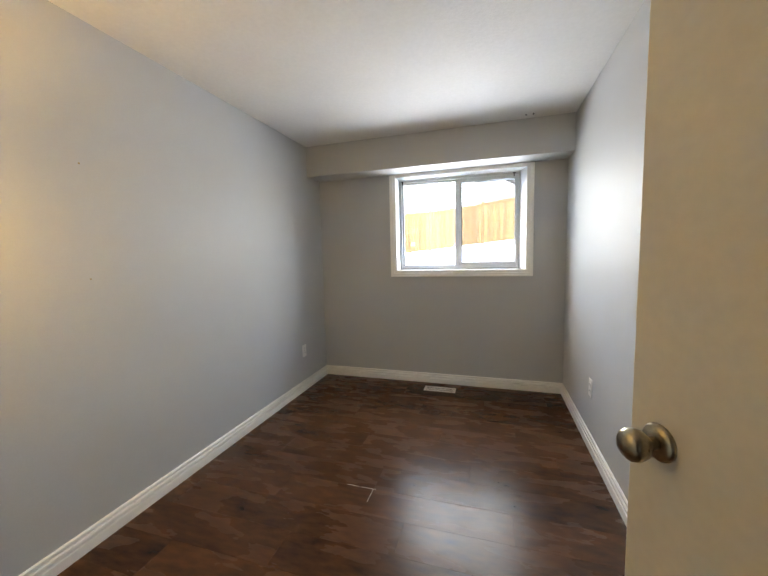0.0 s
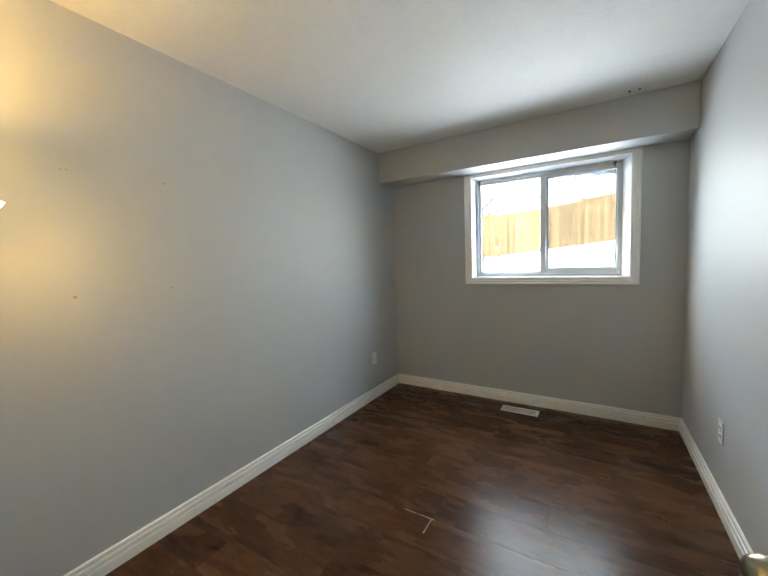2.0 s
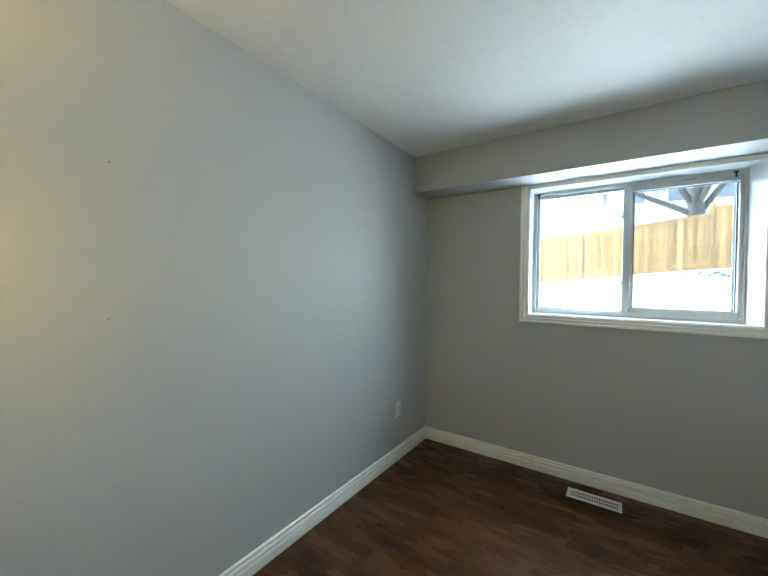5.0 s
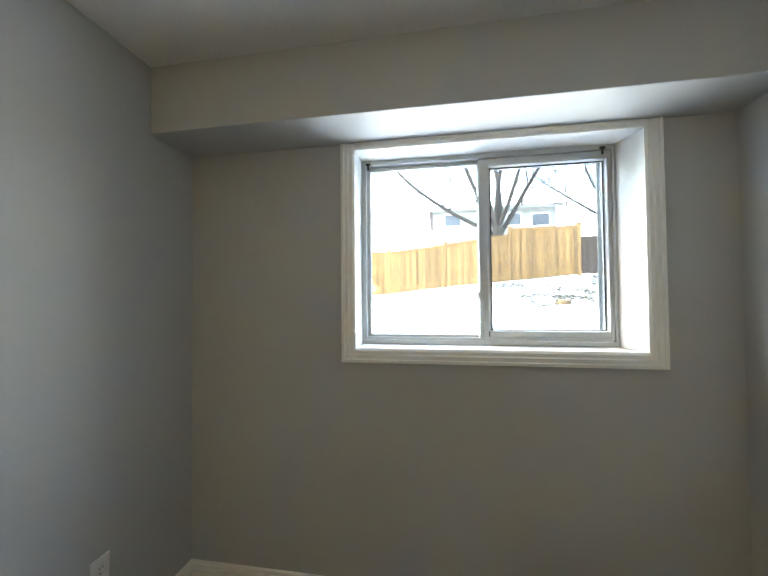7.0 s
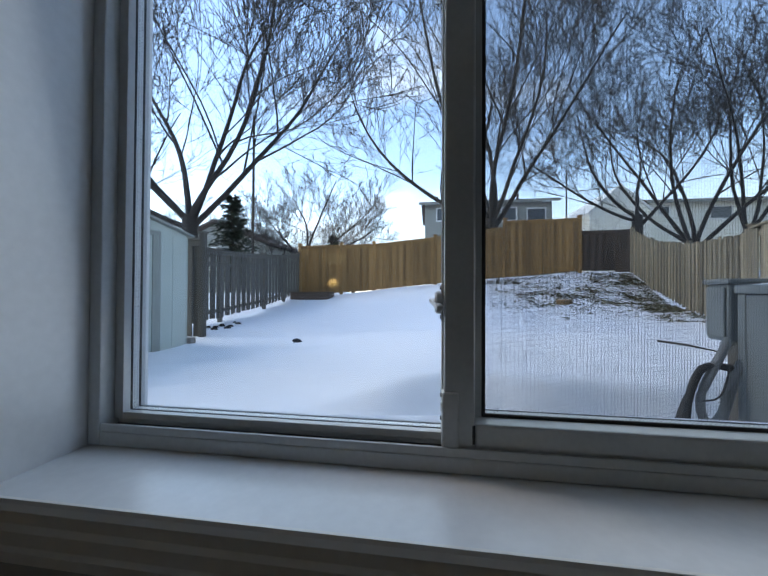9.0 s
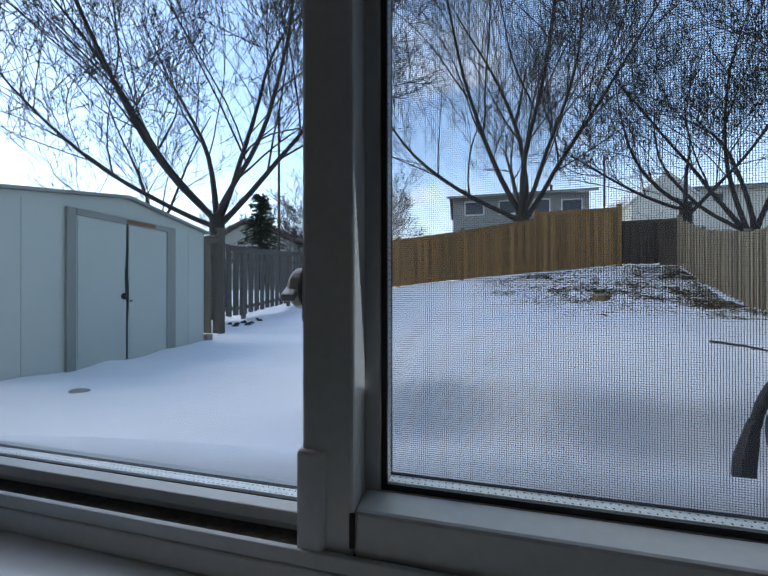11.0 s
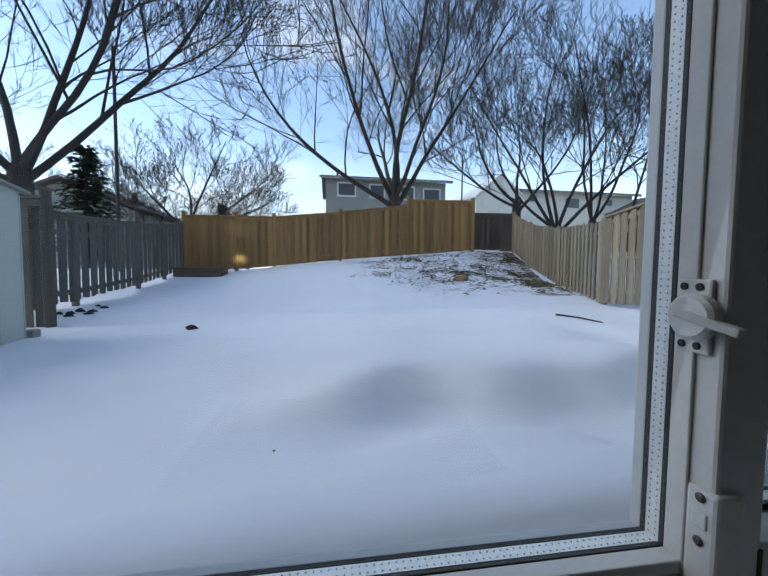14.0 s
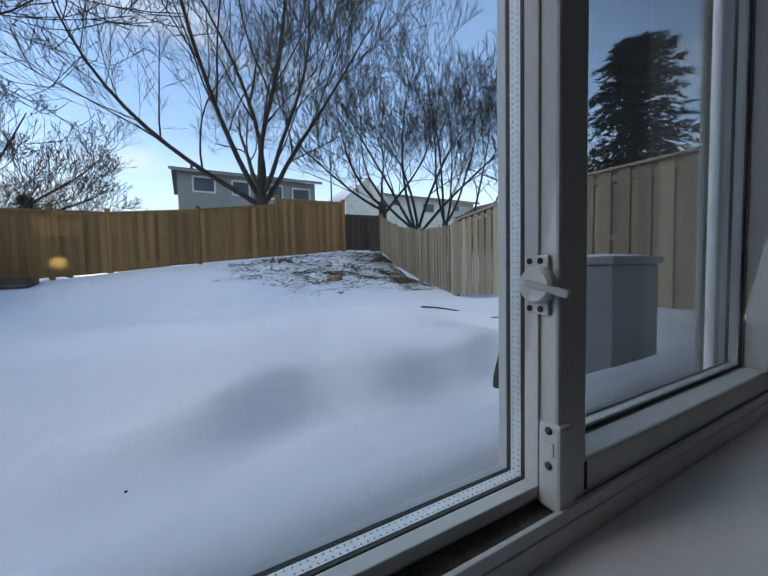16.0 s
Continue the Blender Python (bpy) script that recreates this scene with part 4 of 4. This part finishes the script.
def dead_leaf(at, size, yaw):
    bm = bmesh.new()
    bmesh.ops.create_grid(bm, x_segments=6, y_segments=4, size=0.5)
    m = pose(*at, 58, 14, yaw)
    for v in bm.verts:
        w = 1 - (2 * v.co.x) ** 2
        v.co = m @ Vector((v.co.x * size, v.co.y * size * 0.6 * w, 0.1 * size * (v.co.y * 2) ** 2 + 0.05 * size * v.co.x + 0.2 * size))
    bmesh.ops.solidify(bm, geom=bm.faces[:], thickness=0.003)
    return bm


tagged(part("curled_leaf", dead_leaf((-1.75, 7.45, gz(-1.75, 7.45)), 0.135, 20), M_SLOT), "dark curled leaf lying on the snow", "leaf")
tagged(part("half_buried_stone", lathe([(0.085, 0), (0.075, 0.02), (0.03, 0.03)], 12, m=pose(-2.36, 5.2, gz(-2.36, 5.2) - 0.01) @ Matrix.Diagonal((1.0, 0.55, 1, 1))), M_SHEDTRIM), "flat stone half buried in snow", "stone")
for x, y in ((-3.9, 8.9), (-4.0, 9.3), (-4.2, 9.6), (-3.75, 9.05), (-4.15, 9.1), (-3.95, 9.75), (-4.3, 10.2), (-4.02, 9.12), (-3.82, 9.25), (-4.1, 9.42)):
    tagged(part("leaf_clump", dead_leaf((x, y, gz(x, y) - 0.02), 0.15, x * 90), M_SLOT), "clump of dark wet leaves by the fence", "leaves", group="leaf clumps")
for x, y in ((0.35, 5.75), (0.75, 5.55), (-0.6, 6.8), (-0.42, 4.6)):
    tagged(part("bark_chip", lathe([(0.004, 0), (0.0045, 0.003), (0.002, 0.005)], 6, m=pose(x, y, gz(x, y))), M_SLOT), "tiny dark bark chip on the snow", "bark chip", group="bark chips")

rl = random.Random(11)
for nm, m_, count, label in (("fallen_leaves", M_LEAF, 4200, "brown fallen leaves showing through thin snow"), ("winter_grass", M_GRASS, 3600, "flattened winter grass showing through thin snow")):
    lv, lf = [], []
    while len(lf) < count:
        x, y = rl.uniform(-0.5, 6.4), rl.uniform(10.6, 15.7)
        edge = 5.3 + 0.19 * (y - 9.9)
        near = smooth(edge - 1.3, edge - 0.1, x)
        hill = smooth(12.0 - 0.25 * x, 14.2 - 0.2 * x, y) * smooth(0.0, 3.2, x)
        want = max(near * smooth(10.6, 12.0, y) * 1.7, 0.5 * hill * (1 if nm == "fallen_leaves" else 0.7)) * (0.25 + 1.9 * max(0, noise.noise((x * 1.3, y * 1.6, 1.0)) + 0.12)) + 0.02 * smooth(1, 3, x)
        if x > edge or rl.random() > want:
            continue
        s, a = rl.uniform(0.02, 0.06), rl.uniform(0, 6.28)
        if nm == "winter_grass":
            s *= 1.3
        k, z = len(lv), gz(x, y) + 0.008
        ratio = 0.55 if nm == "fallen_leaves" else 0.18
        for u, v in ((-1, 0), (0, -ratio), (1, 0), (0, ratio)):
            lv.append((x + s * (u * math.cos(a) - v * math.sin(a)), y + s * (u * math.sin(a) + v * math.cos(a)), z + rl.uniform(0, 0.025)))
        lf.append((k, k + 1, k + 2, k + 3))
    me = bpy.data.meshes.new(nm)
    me.from_pydata(lv, [], lf)
    me.materials.append(m_)
    tagged(part(nm, me, None), label, "leaves" if nm == "fallen_leaves" else "grass", kind="stuff")


# ---- outside: houses ----
def house(label, x0, x1, y0, y1, z0, eave, ridge, axis, siding, wins, roofm=M_ROOF, over=0.45):
    """A house with lapped siding on its front, gable roof, windows with frames. wins: (x0, x1, z0, z1) on the front face."""
    h = thing("house", ((x0 + x1) / 2, y0, z0), label, "house", group="neighbouring houses")
    bm = boxed((x0, y0, z0), (x1, y1, eave))
    if axis == "y":
        xm = (x0 + x1) / 2
        vs = [bm.verts.new(p) for p in ((x0, y0, eave), (x1, y0, eave), (xm, y0, ridge), (x0, y1, eave), (x1, y1, eave), (xm, y1, ridge))]
        bm.faces.new(vs[:3]), bm.faces.new(vs[:2:-1])
    wall = part("wall", bm, siding, h)
    bm = bmesh.new()
    z = max(z0, eave - 5.6)
    while z < eave - 0.1:
        vs = [bm.verts.new(p) for p in ((x0, y0 - 0.025, z), (x1, y0 - 0.025, z), (x1, y0 - 0.004, z + 0.19), (x0, y0 - 0.004, z + 0.19), (x0, y0 - 0.003, z), (x1, y0 - 0.003, z))]
        bm.faces.new(vs[:4])
        bm.faces.new((vs[0], vs[4], vs[5], vs[1]))
        z += 0.2
    part("siding", bm, siding, wall)
    ym, xm = (y0 + y1) / 2, (x0 + x1) / 2
    for sgn in (-1, 1):
        bm = bmesh.new()
        if axis == "x":
            e = (y0 - over) if sgn < 0 else (y1 + over)
            q = [(x0 - over, ym, ridge), (x1 + over, ym, ridge), (x1 + over, e, eave - 0.05), (x0 - over, e, eave - 0.05)]
        else:
            e = (x0 - over) if sgn < 0 else (x1 + over)
            q = [(xm, y0 - over, ridge), (xm, y1 + over, ridge), (e, y1 + over, eave - 0.05), (e, y0 - over, eave - 0.05)]
        lo_v = [bm.verts.new(p) for p in q]
        hi_v = [bm.verts.new((p[0], p[1], p[2] + 0.16)) for p in q]
        bm.faces.new(lo_v), bm.faces.new(hi_v[::-1])
        for i in range(4):
            bm.faces.new((lo_v[i], lo_v[(i + 1) % 4], hi_v[(i + 1) % 4], hi_v[i]))
        bmesh.ops.recalc_face_normals(bm, faces=bm.faces)
        part("roof", bm, roofm, h)
    if axis == "x":
        part("fascia", boxed((x0 - over, y0 - over - 0.03, eave - 0.1), (x1 + over, y0 - over + 0.0, eave + 0.04)), M_SIDING, h)
    for a, b, c, d in wins:
        w = part("window", ring(a, b, c, d, y0 - 0.07, y0 - 0.026, 0.11, 0.0), M_HOUSETRIM, h)
        part("pane", boxed((a + 0.1, y0 - 0.05, c + 0.1), (b - 0.1, y0 - 0.028, d - 0.1)), M_DARKGLASS, w)
        if b - a > 1.6:
            part("mullion", boxed(((a + b) / 2 - 0.05, y0 - 0.072, c + 0.1), ((a + b) / 2 + 0.05, y0 - 0.052, d - 0.1)), M_HOUSETRIM, w)
    return h


h = house("grey-green sided two-storey house with a brown low roof", -0.8, 8.6, 30.4, 38, 2.0, 8.25, 9.3, "x", M_SIDING, [(0.05, 1.5, 6.9, 8.0), (2.5, 3.75, 6.85, 7.95), (4.9, 6.1, 6.8, 7.9), (6.75, 8.2, 6.7, 7.8)])
for x in (0.1, 6.6):
    part("roof_vent", lathe([(0.09, 0), (0.09, 0.6), (0.14, 0.62), (0.14, 0.72)], 12, m=pose(x, 32.5, 8.7)), M_ROOF, h)
house("cream-sided house with its gable end to the yard", 10.6, 14.6, 29, 40, 2.0, 6.9, 8.75, "y", M_SIDING_W, [], M_HOUSETRIM, 0.12)
house("white-sided row house with a brown roof behind bare trees", 15.3, 25.5, 30.5, 38, 2.0, 7.9, 8.9, "x", M_SIDING_W, [(15.8, 16.6, 7.0, 7.7), (19.0, 20.5, 6.6, 7.6), (22.9, 23.6, 6.9, 7.6)])
house("yellow-sided house behind the shadowbox fence", 23.5, 29, 25, 32, 2.0, 6.2, 7.6, "y", M_SIDING_Y, [])
house("grey low house with a dark roof beyond the fence", 19.8, 27, 18.8, 24, 2.0, 4.6, 5.9, "x", M_GREYWOOD, [])
house("pale house behind the large bare tree", -17.5, -10.8, 24, 31, 1.2, 4.4, 5.9, "y", M_SIDING, [(-15.5, -14.2, 3.2, 4.3)])


# ---- outside: trees ----
def grow(runs, p, d, r, L, level, top, rg, kids, spread, lift):
    """One limb that wanders in slow bends and carries finer limbs along its length."""
    n = (12, 9, 6, 4, 3)[min(level, 4)]
    pts, rad = [p.copy()], [r]
    end = max(0.0075, r * (0.22, 0.25, 0.35, 0.5, 0.7)[min(level, 4)])
    q, dd = p.copy(), d.copy()
    turn = (0.30, 0.30, 0.22, 0.16, 0.12)[min(level, 4)]
    bend = Vector((rg.gauss(0, turn), rg.gauss(0, turn), rg.gauss(0, turn * 0.6)))
    for i in range(n):
        bend = bend * 0.70 + Vector((rg.gauss(0, turn), rg.gauss(0, turn), rg.gauss(0, turn * 0.6))) * 0.55
        dd = (dd + bend * (6.0 / n) * 0.55 + Vector((0, 0, (lift if level < 2 else 0.10) * (0.5 + i / n)))).normalized()
        q = q + dd * (L / n)
        pts.append(q.copy())
        rad.append(r + (end - r) * ((i + 1) / n) ** 0.8)
    runs.append((pts, rad))
    if level >= top:
        return
    k = kids[level]
    roll = rg.uniform(0, 6.28)
    for c in range(k):
        f = 0.22 + 0.76 * (c + 0.8 * rg.random()) / k
        i = min(n - 1, int(f * n))
        t = f * n - i
        at = pts[i].lerp(pts[i + 1], t)
        ax = (pts[i + 1] - pts[i]).normalized()
        roll += 2.4 + rg.uniform(-0.5, 0.5)
        u = ax.cross(Vector((0.36, 0.21, 0.9)) if abs(ax.z) < 0.9 else Vector((1, 0.2, 0))).normalized()
        side = u * math.cos(roll) + ax.cross(u) * math.sin(roll)
        ang = radians(rg.uniform(*spread))
        cd = (ax * math.cos(ang) + side * math.sin(ang) + Vector((0, 0, 0.26))).normalized()
        rr = (rad[i] + (rad[i + 1] - rad[i]) * t)
        grow(runs, at, cd, max(0.0080, rr * rg.uniform(0.34, 0.58)), L * rg.uniform(0.40, 0.74) * (1.15 - 0.60 * f), level + 1, top, rg, kids, spread, lift * 0.85)


def skin(runs, name, material, pick):
    vs, fs = [], []
    for pts, rad in runs:
        if not pick(rad[0]):
            continue
        sides = 9 if rad[0] > 0.12 else 5 if rad[0] > 0.03 else 3
        d0 = (pts[-1] - pts[0]).normalized()
        u = d0.cross(Vector((0.3, 0.9, 0.2))).normalized()
        v = d0.cross(u)
        k = len(vs)
        ring_ = [(math.cos(2 * math.pi * s / sides), math.sin(2 * math.pi * s / sides)) for s in range(sides)]
        for p, r in zip(pts, rad):
            for c, s in ring_:
                vs.append((p.x + r * (u.x * c + v.x * s), p.y + r * (u.y * c + v.y * s), p.z + r * (u.z * c + v.z * s)))
        for i in range(len(pts) - 1):
            a = k + i * sides
            for s in range(sides):
                s2 = (s + 1) % sides
                fs.append((a + s, a + s2, a + sides + s2, a + sides + s))
    me = bpy.data.meshes.new(name)
    me.from_pydata(vs, [], fs)
    me.materials.append(material)
    for p in me.polygons:
        p.use_smooth = True
    return me


def bare_tree(label, base, trunk, stems, L, r, seed, kids=(9, 8, 6, 4), spread=(26, 56), lift=0.05, material=M_BARK, top=4, lean=(0, 0)):
    """A leafless tree: trunk up to the fork, then stems given as (azimuth, tilt, length factor)."""
    rg = random.Random(seed)
    t = thing("bare_tree", base, label, "tree", group="bare trees")
    b = Vector(base) - Vector((0, 0, 0.2))
    fork = b + Vector((lean[0], lean[1], trunk + 0.2))
    runs = [([b, b.lerp(fork, 0.15), b.lerp(fork, 0.55), fork], [r * 1.35, r * 1.08, r, r * 0.95])]
    for az_, tilt, f in stems:
        a, tl = radians(az_), radians(tilt * 1.18 + 3)
        d = Vector((math.cos(a) * math.sin(tl), math.sin(a) * math.sin(tl), math.cos(tl)))
        grow(runs, b.lerp(fork, rg.uniform(0.80, 0.98)), d, r * (0.70 if len(stems) < 3 else 0.43) * (0.75 + 0.25 * f), L * f, 0, top, rg, kids, spread, lift)
    part("trunk", skin(runs, "trunk", material, lambda q: q > 0.045), None, t)
    part("crown", skin(runs, "crown", material, lambda q: q <= 0.045), None, t, "crown of fine bare twigs")
    return t


bare_tree("tall bare maple with several stems behind the cedar fence", (2.46, 18.8, 2.0), 2.6, [(186, 46, 0.95), (172, 28, 1.1), (250, 12, 1.1), (20, 12, 1.15), (5, 30, 0.95), (100, 25, 0.9), (300, 30, 0.8)], 9.6, 0.29, 21, kids=(11, 8, 5, 2), lift=0.05)
bare_tree("wide bare tree with many dark stems", (10.3, 18.7, 2.1), 1.2, [(150, 40, 0.95), (120, 18, 1.1), (30, 15, 1.1), (200, 25, 1.0), (330, 32, 1.0), (260, 20, 0.95)], 8.8, 0.22, 22, kids=(9, 6, 4, 2), material=M_BARK_D, lift=0.06)
bare_tree("crooked dark bare tree by the fence corner", (8.0, 18.3, 2.1), 2.4, [(160, 48, 0.9), (60, 20, 0.8), (190, 68, 0.75), (330, 35, 0.8)], 7.0, 0.20, 23, kids=(9, 7, 4, 2), material=M_BARK_D)
bare_tree("dark bare tree with upright stems", (12.4, 19.0, 2.1), 1.8, [(100, 15, 1.0), (20, 35, 1.0), (210, 20, 1.0), (320, 30, 0.9)], 8.2, 0.19, 24, kids=(9, 7, 4, 2), material=M_BARK_D)
bare_tree("leaning dark bare tree over the shadowbox fence", (12.6, 16.9, 2.1), 1.0, [(350, 58, 1.0), (10, 40, 1.0), (60, 25, 0.9), (330, 68, 0.8)], 7.8, 0.19, 25, kids=(9, 7, 4, 2), material=M_BARK_D, lift=0.04)
bare_tree("bare tree beyond the shadowbox fence", (20.5, 19.8, 2.1), 2.5, [(100, 12, 1.1), (200, 28, 1.0), (340, 28, 1.0)], 8.0, 0.26, 26, kids=(8, 6, 4, 2), material=M_BARK_D)
bare_tree("large forked bare tree behind the shed", (-7.15, 12.4, 1.0), 2.6, [(172, 34, 1.1), (120, 12, 1.15), (15, 34, 1.0), (60, 14, 1.0), (235, 42, 0.95), (320, 40, 0.85), (195, 58, 0.95)], 8.4, 0.23, 27, kids=(11, 8, 5, 2), material=M_BARK_D, lift=0.06)
bare_tree("slender straight bare tree", (-6.95, 15.6, 1.2), 7.0, [(0, 5, 1.0), (150, 30, 0.5), (330, 35, 0.5)], 5.5, 0.05, 28, kids=(10, 6, 4, 2), top=3)
bare_tree("rounded small bare tree beyond the fence", (-7.4, 22.5, 1.4), 2.0, [(170, 45, 0.9), (100, 15, 1.0), (20, 42, 1.0), (300, 30, 0.9), (350, 60, 0.85)], 5.6, 0.20, 29, kids=(9, 7, 4, 2), material=M_BARK_D, lift=0.03)
bare_tree("bare tree beyond the grey picket fence", (-15, 17, 1.2), 2.0, [(170, 35, 1.0), (60, 20, 1.1), (330, 35, 1.0)], 7.0, 0.22, 30, kids=(8, 6, 4, 2), material=M_BARK_D)
for k, (x, y, s) in enumerate(((-10.0, 24.5, 35), (-12.4, 27, 36), (-6.2, 29, 37), (-17, 25, 38))):
    bare_tree("bushy bare tree on the skyline", (x, y, 1.4), 0.9, [(160, 40, 1.0), (80, 18, 1.1), (10, 40, 1.0), (280, 30, 0.9)], 4.6, 0.13, s, kids=(8, 6, 4, 2), material=M_BARK_D, lift=0.04)
for k, (x, y, s) in enumerate(((-9.5, 34, 31), (-2.4, 48, 32), (1.6, 60, 33), (-14, 30, 34))):
    bare_tree("distant low bare tree on the skyline", (x, y, 1.4), 1.2, [(160, 40, 1.0), (80, 18, 1.0), (10, 40, 1.0)], 3.6, 0.14, s, kids=(8, 6, 4, 2), material=M_BARK_D)
bare_tree("thin bare sapling behind the cedar fence", (4.75, 16.6, 2.0), 3.9, [(90, 8, 1.0), (180, 40, 0.4), (0, 40, 0.4)], 2.4, 0.03, 41, kids=(7, 5, 3, 2), top=3)


def conifer(label, base, height, radius, seed, taper=0.8):
    """A dark conifer: trunk and whorls of drooping boughs set with needle sprays."""
    rg = random.Random(seed)
    t = thing("conifer", base, label, "tree")
    part("trunk", lathe([(0.16, 0), (0.10, height * 0.5), (0.02, height * 0.97)], 8, m=pose(*base)), M_BARK_D, t)
    vs, fs = [], []
    z = 0.5
    while z < height:
        f = 1 - z / height
        for k in range(int((3 + 1.5 * radius) * (1 if taper > 0.6 else 2.2))):
            a = rg.uniform(0, 6.28)
            reach = radius * (f ** taper) * rg.uniform(0.45, 1.25) + 0.12
            for s in range(12):
                q = (s + rg.random()) / 12
                c = Vector((math.cos(a) * reach * q, math.sin(a) * reach * q, z - 0.28 * reach * q * q + 0.1 * q)) + Vector((rg.gauss(0, 0.05), rg.gauss(0, 0.05), rg.gauss(0, 0.04)))
                for _ in range(3):
                    b = a + rg.uniform(-1.1, 1.1)
                    l, w = rg.uniform(0.14, 0.30), rg.uniform(0.025, 0.06)
                    tip = c + Vector((math.cos(b) * l, math.sin(b) * l, rg.uniform(-0.14, 0.06)))
                    sd = Vector((-math.sin(b) * w, math.cos(b) * w, rg.uniform(-0.03, 0.03)))
                    n = len(vs)
                    for p in (c - sd, c + sd, tip):
                        vs.append((p.x + base[0], p.y + base[1], p.z + base[2]))
                    fs.append((n, n + 1, n + 2))
        z += height / 40
    me = bpy.data.meshes.new("crown")
    me.from_pydata(vs, [], fs)
    me.materials.append(M_NEEDLE)
    part("crown", me, None, t, "dense dark green needles")


conifer("dark spruce beyond the grey picket fence", (-9.9, 18.9, 1.2), 4.9, 1.9, 51)
conifer("tall dark cedar beyond the shadowbox fence", (10.6, 8.6, 0.9), 6.6, 1.9, 52, 0.42)
conifer("small dark spruce on the skyline", (-7.2, 27.0, 1.4), 4.0, 1.2, 53)

# ---- floor planks, last ----
PW, PL = 0.19, 1.22
plank_me = {}
rp = random.Random(3)
y, row = 1.857 - PW * 20, 0
while y < YW:
    x = -0.245 - PL * 3 + (0.41 * row % 1) * PL - (0.41 * 20 % 1) * PL
    while x < XR:
        a, b = max(x, XL), min(x + PL, XR)
        c, d = max(y, HALL_Y), min(y + PW, YW)
        if b - a > 0.01 and d - c > 0.01:
            key = (round(b - a, 3), round(d - c, 3))
            if key not in plank_me:
                bm = bmesh.new()
                box(bm, (0.0002, 0.0002, -0.004), (key[0] - 0.0002, key[1] - 0.0002, 0))
                bmesh.ops.bevel(bm, geom=[e for e in bm.edges if min(v.co.z for v in e.verts) > -0.001], offset=0.0003, segments=1, affect="EDGES")
                plank_me[key] = mesh_from(bm, "plank", M_FLOOR)
            p = part("plank", plank_me[key], None, floor)
            p.location = (a, c, FLZ + rp.uniform(-0.0003, 0.0))
        x += PL
    y += PW
    row += 1
for lo, hi in (((-0.40, 1.8555, FLZ), (-0.33, 1.8575, FLZ + 0.0012)), ((-0.315, 1.8555, FLZ), (-0.23, 1.8575, FLZ + 0.0012)), ((-0.2462, 1.755, FLZ), (-0.2440, 1.852, FLZ + 0.0012))):
    part("seam_chip", boxed(lo, hi), M_TRIM, floor, "pale chipped edge along a plank seam")
